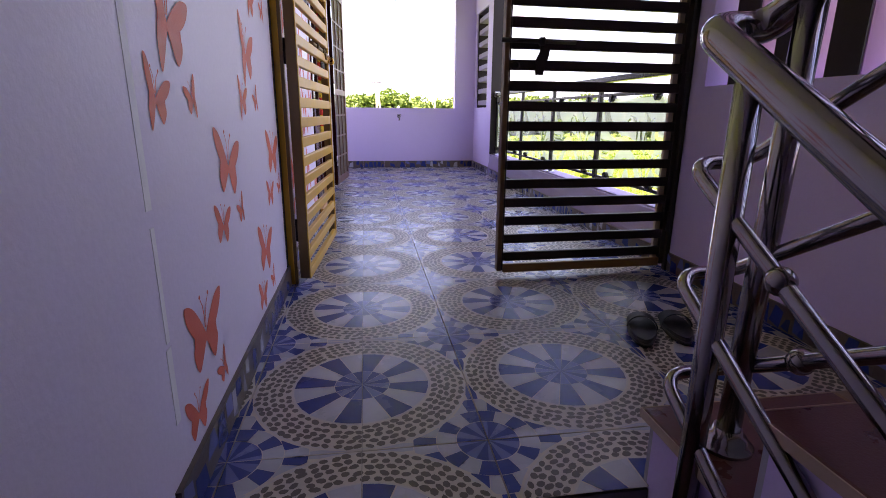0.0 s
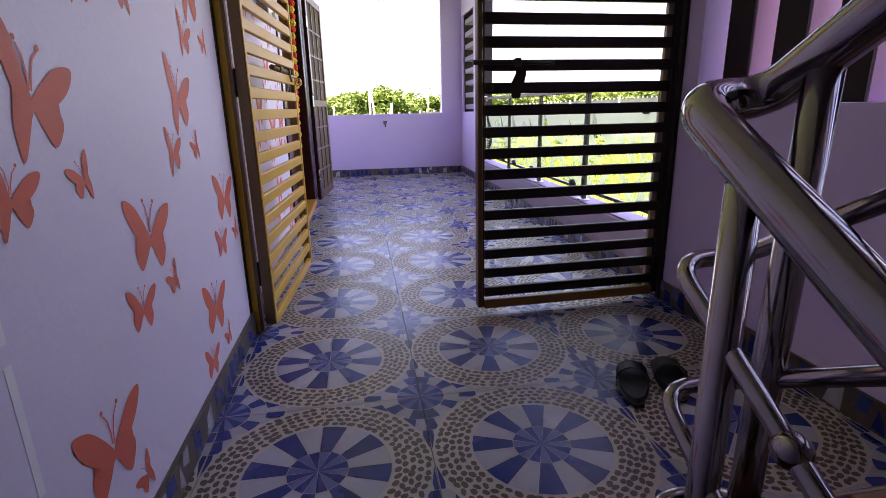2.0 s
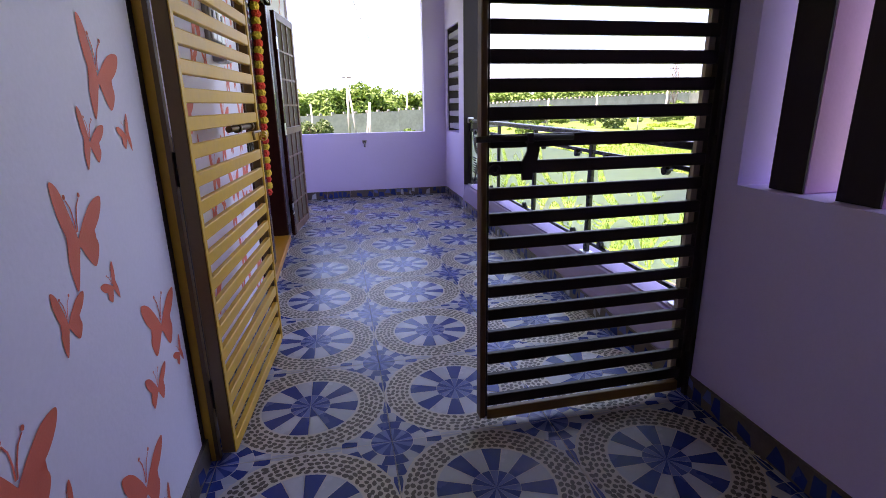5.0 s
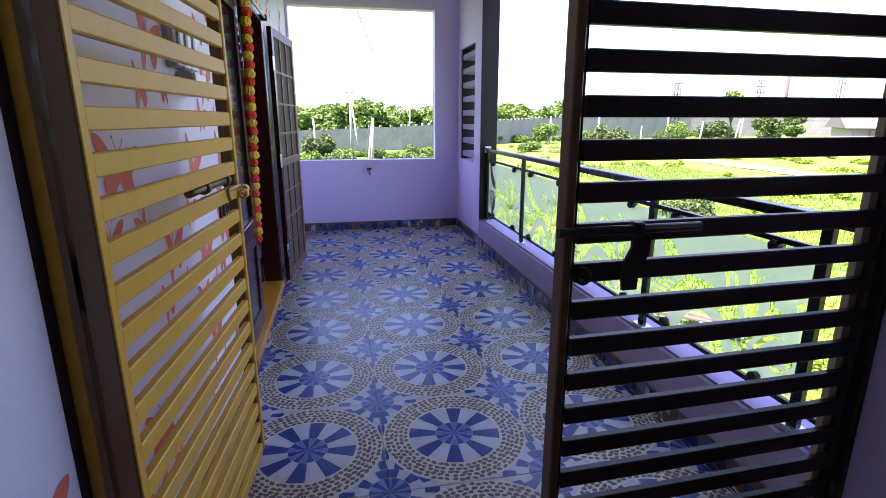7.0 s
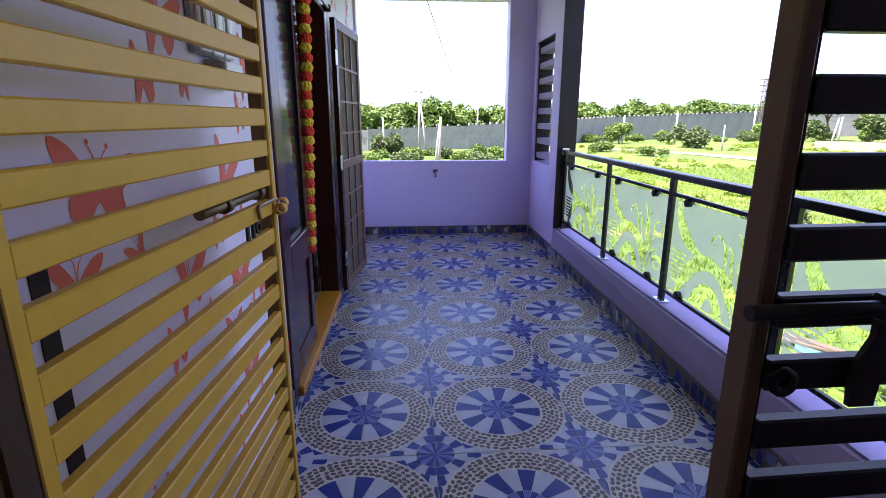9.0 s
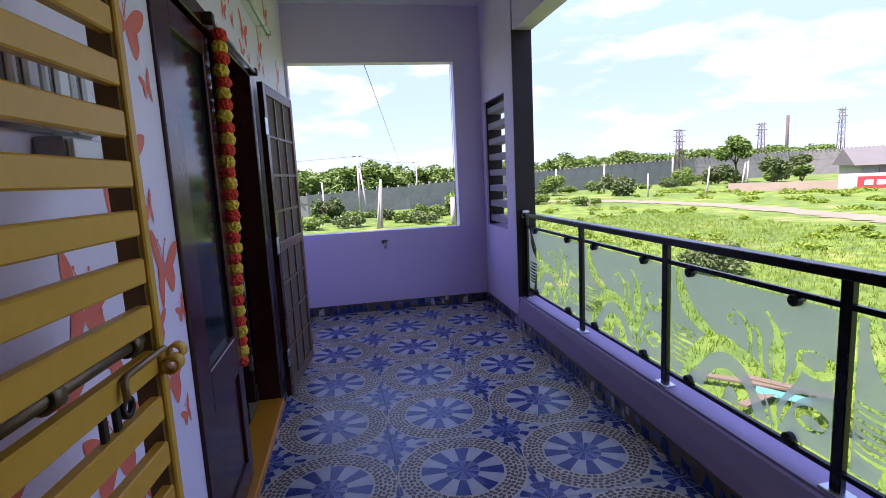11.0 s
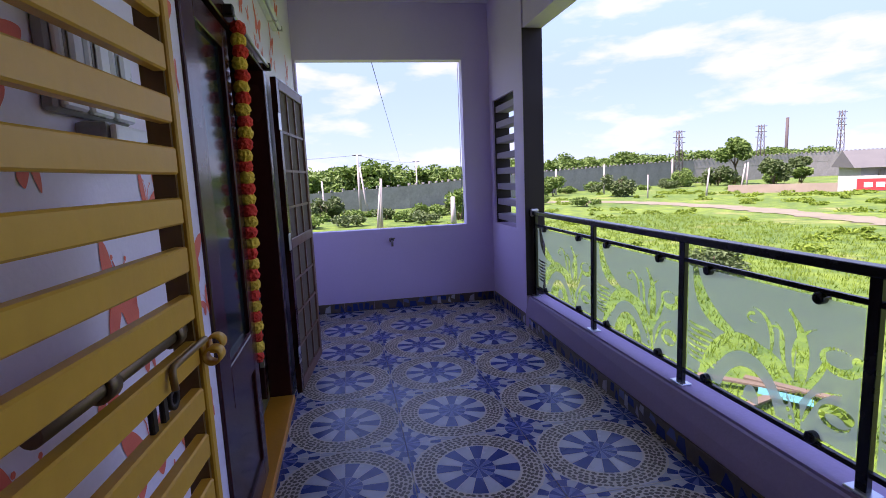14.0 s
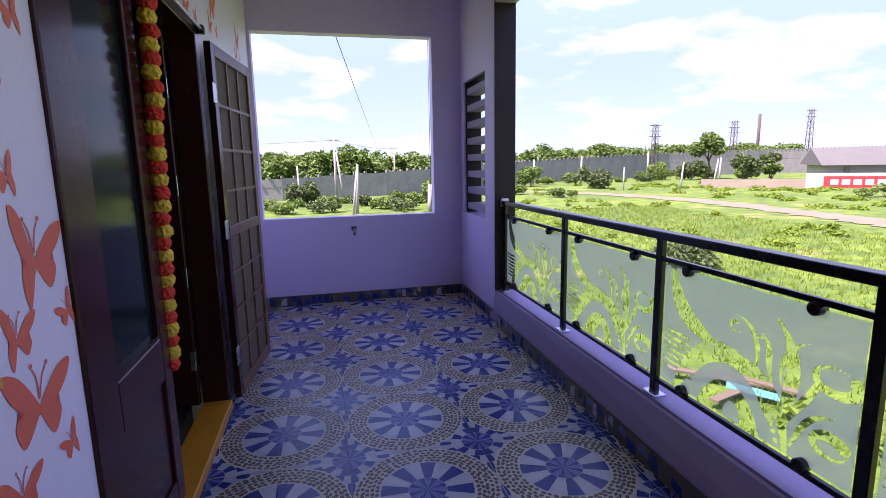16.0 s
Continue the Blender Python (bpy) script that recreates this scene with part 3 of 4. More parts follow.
part("panel", soft_box(XL - 0.86, DOOR1 - 0.118, 0.05, XL - 0.125, DOOR1 - 0.08, 1.94, 0.005), WOOD, inner)
for z in (0.30, 0.75, 1.22, 1.69):
    part("hinge", soft_box(XL - 0.150, DOOR1 - 0.1245, z - 0.05, XL - 0.122, DOOR1 - 0.1185, z + 0.05, 0.002), STEEL, inner, "steel hinge")
screen = thing("screen_door", "wooden insect-screen door with square panes, wide open", "screen door", "", "")
screen.matrix_world = pose(XL + 0.055, DOOR1 - 0.03, 0.03, 0, 0, 83.0)
SW, SH = 0.72, 1.90
part("stile", soft_box(0, -0.016, 0, 0.055, 0.016, SH, 0.003), WOOD, screen)
part("stile", soft_box(SW - 0.055, -0.016, 0, SW, 0.016, SH, 0.003), SCRWOOD, screen)
part("hinge_edge", boxes((-0.003, -0.0165, 0.02, -0.0002, 0.0165, SH)), WOOD, screen)
part("top_edge", boxes((0, -0.016, SH + 0.0005, SW, 0.016, SH + 0.004)), ALU, screen, "pale aluminium capped edge")
for z0, z1 in ((0.0, 0.07), (0.90, 0.96), (SH - 0.06, SH)):
    part("rail", soft_box(0.0552, -0.016, z0, SW - 0.0552, 0.016, z1, 0.003), SCRWOOD, screen)
for k in range(1, 3):
    x = 0.055 + (SW - 0.11) * k / 3
    part("glazing_bar", boxes((x - 0.008, -0.012, 0.0702, x + 0.008, 0.012, 0.8998), (x - 0.008, -0.012, 0.9602, x + 0.008, 0.012, SH - 0.0602)), SCRWOOD, screen)
for z in (0.28, 0.49, 0.70, 1.15, 1.37, 1.60):
    part("glazing_bar", boxes((0.0552, -0.0115, z - 0.008, SW - 0.0552, 0.0115, z + 0.008)), SCRWOOD, screen)
part("mesh_sheet", boxes((0.0552, -0.002, 0.0702, SW - 0.0552, 0.002, SH - 0.0602)), SCREEN, screen, "grey-brown insect mesh")
for z in (0.25, 0.95, 1.65):
    part("hinge", soft_box(-0.03, -0.022, z - 0.05, 0.02, -0.0165, z + 0.05, 0.002), STEEL, screen, "steel hinge")
closer = thing("door_rod", "steel curtain rod on dark brackets over the door", "rod")
part("rod", tube([(XL + 0.035, 2.44, 1.985), (XL + 0.035, DOOR1 - 0.02, 1.985)], 0.009), STEEL, closer, "bright steel rod")
for y in (2.45, DOOR1 - 0.03):
    part("bracket", soft_box(XD, y - 0.02, 1.965, XL + 0.05, y + 0.02, 2.005, 0.004), DKBROWN, closer)

# ---- garland ----
garland = thing("flower_garland", "red and yellow pompom garland hanging beside the door", "garland")
rg = random.Random(4)


def pompom(r, seed):
    q = random.Random(seed)
    bm = bmesh.new()
    bmesh.ops.create_icosphere(bm, subdivisions=3, radius=r)
    for v in bm.verts:
        v.co *= 0.88 + 0.24 * q.random()
    return bm


pm = [(mesh_of("flower", pompom(0.031, s), c), c) for s, c in ((1, REDFLOWER), (2, YELFLOWER), (3, REDFLOWER), (4, YELFLOWER))]
for k in range(31):
    me, c = pm[(k % 2) + 2 * (k // 2 % 2)]
    o = part("flower", me, c, garland)
    o.matrix_basis = pose(XL + 0.040 - 0.0017 * k + rg.uniform(-0.004, 0.004), 2.575 + rg.uniform(-0.004, 0.004), 1.955 - 0.046 * k, rg.uniform(0, 360), rg.uniform(0, 360), 0)
part("string", tube([(XL - 0.012, 2.575, 0.55), (XL + 0.041, 2.575, 1.985)], 0.002, 6), WHITE, garland)

# ---- veranda railing with etched glass ----
XG = 1.06
vr = thing("veranda_railing", "black steel railing with etched green glass panels", "railing")
part("top_rail", soft_box(XG - 0.028, 0.44, 0.968, XG + 0.028, 4.438, 1.004, 0.006, 2), RAILBLK, vr)
POSTS = (0.63, 1.54, 2.45, 3.36, 4.40)
for y in POSTS:
    part("post", soft_box(XG - 0.013, y - 0.02, 0.268, XG + 0.013, y + 0.02, 0.9675, 0.003), RAILBLK, vr)
    part("foot_plate", soft_box(XG - 0.03, y - 0.045, 0.2625, XG + 0.03, y + 0.045, 0.272, 0.003), ALU, vr, "bright steel foot plate")
for z, r in ((0.885, 0.010), (0.335, 0.010)):
    part("thin_rail", soft_box(XG - r, 0.44, z - r, XG + r, 4.438, z + r, 0.002), RAILBLK, vr)
part("wall_bracket", soft_box(XG - 0.035, 4.41, 0.955, XG + 0.035, 4.441, 1.02, 0.008), STEEL, vr)


def etched_pane(w, h, nx=200, nz=120):
    """A thin pane; the attribute etch is above zero where it is frosted, below where a scroll is left clear."""
    def seg_arc(c, r, a0, a1, t0, t1):
        return [(c[0] + r * math.cos(a0 + (a1 - a0) * i / 24), c[1] + r * math.sin(a0 + (a1 - a0) * i / 24), t0 + (t1 - t0) * i / 24) for i in range(25)]

    def bez(a, b, c, d, t0, t1):
        out = []
        for i in range(31):
            u = i / 30
            k = ((1 - u) ** 3, 3 * u * (1 - u) ** 2, 3 * u * u * (1 - u), u ** 3)
            out.append((sum(p[0] * q for p, q in zip((a, b, c, d), k)), sum(p[1] * q for p, q in zip((a, b, c, d), k)), t0 + (t1 - t0) * math.sin(math.pi * min(1, u + 0.08))))
        return out
    strokes = [bez((0.06, 1.0), (0.10, 0.62), (0.22, 0.56), (0.45, 0.47), 0.010, 0.050), bez((0.43, 0.475), (0.60, 0.45), (0.72, 0.36), (0.74, 0.0), 0.016, 0.040),
               bez((0.13, 0.04), (0.28, 0.58), (0.60, 0.58), (0.71, 0.0), 0.012, 0.066), bez((0.72, 0.16), (0.74, 0.50), (0.78, 0.66), (0.67, 0.84), 0.010, 0.034),
               bez((0.73, 0.20), (0.80, 0.44), (0.86, 0.50), (0.84, 0.62), 0.006, 0.018), bez((0.66, 0.42), (0.62, 0.56), (0.66, 0.66), (0.60, 0.72), 0.004, 0.016),
               bez((0.58, 0.47), (0.60, 0.62), (0.56, 0.78), (0.47, 0.78), 0.004, 0.014), seg_arc((0.475, 0.70), 0.035, 1.6, 5.4, 0.010, 0.003), seg_arc((0.60, 0.66), 0.03, 0.4, 4.6, 0.008, 0.003),
               bez((0.70, 0.44), (0.68, 0.62), (0.74, 0.72), (0.80, 0.76), 0.003, 0.012), seg_arc((0.905, 0.60), 0.075, 1.0, 6.6, 0.004, 0.026), seg_arc((0.905, 0.20), 0.062, 0.6, 6.0, 0.026, 0.004),
               bez((0.76, 0.08), (0.80, 0.26), (0.82, 0.34), (0.92, 0.38), 0.004, 0.014)]
    for k in range(7):
        strokes.append(bez((0.02, 0.16 + 0.052 * k), (0.10, 0.11 + 0.052 * k), (0.18, 0.17 + 0.052 * k), (0.30 - 0.012 * k, 0.11 + 0.052 * k), 0.003, 0.010))
    xs, zs = np.linspace(0, 1, nx + 1), np.linspace(0, 1, nz + 1)
    gx, gz = np.meshgrid(xs, zs, indexing="ij")
    best = np.full(gx.shape, 9.0)
    for s in strokes:
        for (x0, z0, t0) in s:
            best = np.minimum(best, np.hypot((gx - x0) * w, (gz - z0) * h) - t0 * 0.8)
    edge = np.minimum(np.minimum(gx, 1 - gx) * w, np.minimum(gz, 1 - gz) * h)
    def carve(points, grow, clear):
        field = best
        for (x0, z0, t0) in points:
            d = np.hypot((gx - x0) * w, (gz - z0) * h) - t0 * grow
            field = np.minimum(field, d) if clear else np.maximum(field, -d)
        return field

    # frosted arch, a clear arch within it and a frosted bud in the middle
    best = carve(bez((0.22, -0.02), (0.33, 0.46), (0.57, 0.46), (0.665, -0.02), 0.026, 0.040), 0.8, False)
    for g in (0.0, 0.4, 0.8):
        best = carve(bez((0.30 + 0.08 * g, -0.02), (0.37 + 0.04 * g, 0.30 - 0.2 * g), (0.54 - 0.04 * g, 0.30 - 0.2 * g), (0.60 - 0.08 * g, -0.02), 0.030, 0.036), 0.8, True)
    best = carve(bez((0.475, -0.02), (0.475, 0.03), (0.475, 0.06), (0.475, 0.09), 0.036, 0.050), 0.8, False)
    best = np.minimum(best, edge - 0.006)
    verts = np.stack([gx.ravel() * w, np.zeros(gx.size), gz.ravel() * h], 1)
    idx = np.arange(gx.size).reshape(gx.shape)
    faces = np.stack([idx[:-1, :-1], idx[1:, :-1], idx[1:, 1:], idx[:-1, 1:]], -1).reshape(-1, 4)
    me = bpy.data.meshes.new("pane")
    me.from_pydata(verts.tolist(), [], faces.tolist())
    me.attributes.new("etch", "FLOAT", "POINT").data.foreach_set("value", best.ravel().astype(np.float32))
    me.materials.append(ETCHED)
    return me


pane_me = etched_pane(0.85, 0.515)
for a, b in zip(POSTS, POSTS[1:]):
    p = part("glass_pane", pane_me, ETCHED, vr, "etched green glass panel")
    p.matrix_basis = pose(XG + 0.004, b - 0.028, 0.352, 0, 0, -90) @ Matrix.Diagonal(((b - a - 0.056) / 0.85, 1, 1, 1))
    for fy in (0.2, 0.8):
        for z, s in ((0.862, 1), (0.358, -1)):
            y = a + (b - a) * fy
            part("glass_clamp", tube([(XG - 0.024, y, z), (XG - 0.021, y, z), (XG - 0.019, y, z), (XG + 0.014, y, z), (XG + 0.017, y, z)], [0.016, 0.021, 0.022, 0.022, 0.018], 14), RAILBLK, vr)

# ---- tap, switch board ----
tap = thing("water_tap", "small chrome water tap on the end wall", "tap")
part("flange", tube([(-0.09, FAR - 0.008, 0.71), (-0.09, FAR, 0.71)], 0.024, 16), CHROME, tap)
part("body", tube(fillet([(-0.09, FAR - 0.008, 0.71), (-0.09, FAR - 0.085, 0.71), (-0.09, FAR - 0.085, 0.655)], 0.02), 0.011, 12), CHROME, tap)
part("handle", soft_box(-0.12, FAR - 0.075, 0.725, -0.06, FAR - 0.055, 0.738, 0.004), CHROME, tap)
board = thing("switch_board", "white plastic switch board with three modules and a socket", "switch")
part("back_box", soft_box(XL, 1.15, 1.445, XL + 0.022, 1.41, 1.60, 0.005), GREYPL, board, "grey plastic back box")
for y0, y1 in ((1.155, 1.225), (1.240, 1.315), (1.330, 1.405)):
    plate_ = part("plate", soft_box(XL + 0.0222, y0, 1.45, XL + 0.034, y1, 1.595, 0.004), PLASTIC, board)
    part("switch", soft_box(XL + 0.0342, y0 + 0.018, 1.505, XL + 0.044, y1 - 0.018, 1.57, 0.005), PLASTIC, plate_)
    part("slot", boxes((XL + 0.0342, y0 + 0.012, 1.500, XL + 0.0352, y0 + 0.0165, 1.575)), GREYPL, plate_)
plug = thing("plug_adapter", "grey and white plug adapter under the switch board", "adapter")
part("body", soft_box(XL, 1.235, 1.365, XL + 0.05, 1.385, 1.440, 0.01, 2), GREYPL, plug)
part("face", soft_box(XL + 0.0505, 1.24, 1.37, XL + 0.062, 1.38, 1.435, 0.006, 2), PLASTIC, plug)
part("plug", soft_box(XL + 0.0622, 1.345, 1.385, XL + 0.08, 1.375, 1.412, 0.004), PLASTIC, plug)

# ---- slippers ----
def slipper():
    s = thing("slipper", "black rubber slipper on the tile floor", "slipper", "pair of slippers")
    bm = bmesh.new()
    out = []
    n = 28
    for i in range(n):
        a = 2 * math.pi * i / n
        w = 0.046 + 0.008 * math.sin(a)
        out.append((w * math.cos(a), 0.125 * math.sin(a)))
    lo = [bm.verts.new((x, y, 0.0)) for x, y in out]
    hi = [bm.verts.new((x, y, 0.022 + 0.006 * (y < 0))) for x, y in out]
    for i in range(n):
        bm.faces.new((lo[i], lo[(i + 1) % n], hi[(i + 1) % n], hi[i])).smooth = True
    bm.faces.new(lo[::-1])
    bm.faces.new(hi)
    bmesh.ops.bevel(bm, geom=[e for e in bm.edges if all(v.co.z > 0.01 for v in e.verts)], offset=0.004, segments=2, affect="EDGES")
    part("sole", bm, RUBBER, s)
    bm = bmesh.new()
    rows = []
    for j in range(6):
        y = 0.005 + 0.075 * j / 5
        rows.append([bm.verts.new((0.050 * math.cos(a), y + 0.012 * math.sin(a), 0.018 + 0.040 * math.sin(a) * (1 - 0.05 * j))) for a in (math.pi * k / 10 for k in range(11))])
    for a, b in zip(rows, rows[1:]):
        for k in range(10):
            bm.faces.new((a[k], a[k + 1], b[k + 1], b[k])).smooth = True
    bmesh.ops.solidify(bm, geom=bm.faces[:], thickness=0.004)
    part("strap", bm, RUBBER, s)
    # paler tubes draw the lit edges of strap and sole
    part("strap_lit_edge", tube([(0.051 * math.cos(a), 0.003 + 0.012 * math.sin(a), 0.019 + 0.041 * math.sin(a)) for a in (math.pi * k / 12 for k in range(13))], 0.0028, 6), RUBBERLIT, s, "strap edging, paler as if lit")
    part("sole_lit_edge", tube([(0.0475 * math.cos(a) + 0.0085 * math.sin(a) * math.cos(a), 0.1265 * math.sin(a), 0.012) for a in (2 * math.pi * k / 28 for k in range(29))], 0.003, 6), RUBBERLIT, s, "sole edging, paler as if lit")
    return s


s1 = slipper()
s1.matrix_world = pose(0.392, -0.375, 0.002, 0, 0, -25)
copy_thing(s1, pose(0.528, -0.375, 0.002, 0, 0, -18))

# ---- light fittings ----
lamp = thing("tube_light", "white tube light fixed above the door, unlit", "lamp")
part("housing", soft_box(XL, 3.2, 2.36, XL + 0.035, 4.1, 2.40, 0.004), PLASTIC, lamp)
part("tube", tube([(XL + 0.052, 3.23, 2.375), (XL + 0.052, 4.07, 2.375)], 0.013, 12), PLASTIC, lamp)
for y in (3.215, 4.085):
    part("end_cap", soft_box(XL + 0.0355, y - 0.015, 2.36, XL + 0.068, y + 0.015, 2.39, 0.003), GREYPL, lamp)
rose = thing("ceiling_fitting", "small brown ceiling lamp fitting", "lamp fitting")
part("base", soft_box(0.76, 5.05, TOP - 0.03, 0.90, 5.16, TOP, 0.006), LATTICE, rose)

# ---- outdoors ----
def sheet(x0, y0, x1, y1, n=1):
    bm = bmesh.new()
    bmesh.ops.create_grid(bm, x_segments=n, y_segments=n, size=0.5, matrix=Matrix.Translation(((x0 + x1) / 2, (y0 + y1) / 2, 0)) @ Matrix.Diagonal((x1 - x0, y1 - y0, 1, 1)))
    return bm


gr = solid("ground", sheet(-1500, -1500, 1500, 1500, 4), GRASS, "bright green grass field", "ground")
gr.location.z = GROUND


def strip(points, width, z):
    bm = bmesh.new()
    pts = [Vector((x, y, z)) for x, y in points]
    L, R = [], []
    rs = random.Random(7)
    for i, p in enumerate(pts):
        d = (pts[min(i + 1, len(pts) - 1)] - pts[max(i - 1, 0)]).normalized()
        nrm = Vector((-d.y, d.x, 0)) * width * 0.5
        L.append(bm.verts.new(p + nrm * rs.uniform(0.72, 1.28)))
        R.append(bm.verts.new(p - nrm * rs.uniform(0.72, 1.28)))
    for i in range(len(pts) - 1):
        bm.faces.new((R[i], R[i + 1], L[i + 1], L[i]))
    return bm


def bend(points, n):
    """A smooth line through the points, n pieces between each two."""
    out = []
    P = [points[0]] + list(points) + [points[-1]]
    for i in range(1, len(P) - 2):
        for k in range(n):
            u = k / n
            out.append(tuple(0.5 * (2 * P[i][c] + (P[i + 1][c] - P[i - 1][c]) * u + (2 * P[i - 1][c] - 5 * P[i][c] + 4 * P[i + 1][c] - P[i + 2][c]) * u * u
                                    + (3 * P[i][c] - P[i - 1][c] - 3 * P[i + 1][c] + P[i + 2][c]) * u ** 3) for c in range(2)))
    return out + [tuple(points[-1])]


solid("dirt_track", strip(bend([(30, 75), (37, 66), (40, 50), (38, 33), (36, 20), (34, 0), (30, -40)], 24), 3.8, GROUND + 0.05), DIRT, "pale dry dirt track through the grass", "track")

# boundary wall
WALL = [(-60, 70), (-25, 72), (-6, 74), (9, 79), (20, 87), (43, 107), (66, 116), (92, 124), (130, 128), (190, 120)]
WTOP = [-0.6, -0.5, -0.3, 0.25, 0.65, 1.5, 2.2, 2.9, 3.6, 4.2]
wall = thing("boundary_wall", "long weathered grey concrete boundary wall", "wall", "", "structure")
for (a, za), (b, zb) in zip(zip(WALL, WTOP), list(zip(WALL, WTOP))[1:]):
    n = max(1, int((Vector(b) - Vector(a)).length / 4.0))
    for k in range(n):
        p, q = Vector(a).lerp(Vector(b), k / n), Vector(a).lerp(Vector(b), (k + 1) / n)
        z = za + (zb - za) * (k + 0.5) / n
        d = (q - p)
        m = Matrix.Translation((p.x, p.y, GROUND)) @ Matrix.Rotation(math.atan2(d.y, d.x), 4, "Z")
        L = d.length
        h = z - GROUND
        o = part("panel", boxes((0.03, -0.12, -0.5, L - 0.03, 0.12, h * 0.62), (0.03, -0.145, h * 0.62, L - 0.03, 0.10, h * 0.99)), CONCRETE, wall)
        o.matrix_basis = m
        o = part("post", boxes((-0.10, -0.13, -0.5, 0.10, 0.14, h + 0.02)), CONCRETE, wall)
        o.matrix_basis = m
        for j in range(3):
            cap = part("coping_arm", boxes((L * j / 3 - 0.16, -0.34, h + 0.0, L * j / 3 + 0.16, 0.10, h + 0.26)), CONCRETE2, wall)
            cap.matrix_basis = m


def leaf_cloud(bm, blobs, count, size, rnd):
    """Many small bent leaf clumps in lobes (centre, radii)."""
    tot = sum(r[0] * r[1] * r[2] for _, r in blobs)
    for c, r in blobs:
        for _ in range(max(6, int(count * r[0] * r[1] * r[2] / tot))):
            d = Vector((rnd.gauss(0, 1), rnd.gauss(0, 1), rnd.gauss(0, 1))).normalized() * (rnd.random() ** 0.45)
            p = Vector(c) + Vector((d.x * r[0], d.y * r[1], d.z * r[2]))
            a = Vector((rnd.gauss(0, 1), rnd.gauss(0, 1), rnd.gauss(0, 0.6))).normalized()
            b = a.cross(Vector((rnd.gauss(0, 1), rnd.gauss(0, 1), rnd.gauss(0, 1)))).normalized()
            s = size * rnd.uniform(0.6, 1.4)
            n = a.cross(b) * s * 0.3
            v = [bm.verts.new(p + q) for q in (-a * s, b * s * 0.6 + n, a * s, -b * s * 0.6 + n)]
            bm.faces.new((v[0], v[1], v[2]))
            bm.faces.new((v[0], v[2], v[3]))


def tree(x, y, height, spread_, seed, material=LEAF, trunk=0.4, n=1500, size=0.28, label="green leafy tree in the field", flat=0.5):
    rnd = random.Random(seed)
    t = thing("tree", label, "tree", "", "", pose(x, y, GROUND))
    bm = bmesh.new()
    h0 = height * trunk
    lobes = []
    tips = []
    for k in range(6):
        a = 2 * math.pi * k / 6 + rnd.uniform(-0.4, 0.4)
        tips.append(Vector((math.cos(a) * spread_ * rnd.uniform(0.35, 0.7), math.sin(a) * spread_ * rnd.uniform(0.35, 0.7), height * rnd.uniform(0.62, 0.88))))
    w = 0.02 * height + 0.04
    tube([(0, 0, -0.3), (0.03 * height, 0, h0 * 0.6), (0, 0.02 * height, h0), (0, 0, height * 0.75)], [w, w * 0.8, w * 0.65, w * 0.2], 8, bm)
    for q in tips:
        tube([(0, 0.01, h0 * rnd.uniform(0.7, 1.0)), (q.x * 0.5, q.y * 0.5, (h0 + q.z) * 0.5), q], [w * 0.5, w * 0.3, w * 0.08], 6, bm)
        lobes.append((q, (spread_ * rnd.uniform(0.3, 0.5), spread_ * rnd.uniform(0.3, 0.5), height * rnd.uniform(0.12, 0.2) * (flat * 2))))
    lobes.append(((0, 0, height * 0.85), (spread_ * 0.5, spread_ * 0.5, height * 0.15)))
    part("trunk", bm, BARK, t)
    bm = bmesh.new()
    leaf_cloud(bm, lobes, n, size, rnd)
    part("crown", bm, material, t)
    return t


def bush(x, y, w, h, seed, material=LEAF, n=900, size=0.16, label="low leafy shrub in the grass"):
    rnd = random.Random(seed)
    t = thing("shrub", label, "shrub", "", "", pose(x, y, GROUND))
    bm = bmesh.new()
    for k in range(5):
        a = rnd.uniform(0, 6.28)
        tube([(0.1 * math.cos(a), 0.1 * math.sin(a), -0.1), (w * 0.35 * math.cos(a), w * 0.35 * math.sin(a), h * 0.7)], [0.05, 0.015], 6, bm)
    part("stem", bm, BARK, t)
    bm = bmesh.new()
    lobes = [((rnd.uniform(-0.5, 0.5) * w, rnd.uniform(-0.5, 0.5) * w, h * rnd.uniform(0.3, 0.7)), (w * 0.35, w * 0.35, h * 0.32)) for _ in range(7)]
    leaf_cloud(bm, lobes, n, size, rnd)
    part("foliage", bm, material, t)
    return t


tree(86, 102, 10.6, 4.2, 11, LEAF, 0.45, 2600, 0.42, "tall spreading tree before the boundary wall", 0.4)
tree(66.0, 70, 4.9, 2.4, 12, LEAFDARK, 0.25, 2600, 0.3, "dark round tree near the shed", 0.7)
tree(71, 70, 3.6, 1.5, 13, LEAF, 0.35, 900, 0.3, "small light green tree beside the shed")
tree(97, 96, 5.6, 2.4, 14, LEAFDARK, 0.3, 1600, 0.36, "leafy tree before the boundary wall")
bush(44.4, 78.5, 3.4, 4.2, 21, LEAFDARK, 2200, 0.24, "dark leafy shrub beside the track")
bush(38.0, 92, 3.0, 4.0, 22, LEAF, 1400, 0.26)
bush(74, 104, 4.2, 5.0, 23, LEAF, 1700, 0.3)
bush(80, 100, 4.0, 4.6, 24, LEAFDARK, 1600, 0.3)
bush(90, 96, 4.0, 3.6, 25, LEAF, 1400, 0.3)
bush(-3.0, 62, 2.6, 2.9, 26, LEAFDARK, 1600, 0.2)
bush(11, 53, 3.0, 3.4, 27, LEAF, 2200, 0.2)
bush(14, 60, 4.0, 3.8, 28, LEAF, 2200, 0.24)
bush(7.5, 56, 2.0, 1.9, 29, LEAF, 900, 0.18)
bush(14.5, 19, 1.6, 1.3, 30, LEAFDARK, 1400, 0.10)
bush(30, 62, 2.2, 1.4, 31, LEAF, 900, 0.18)
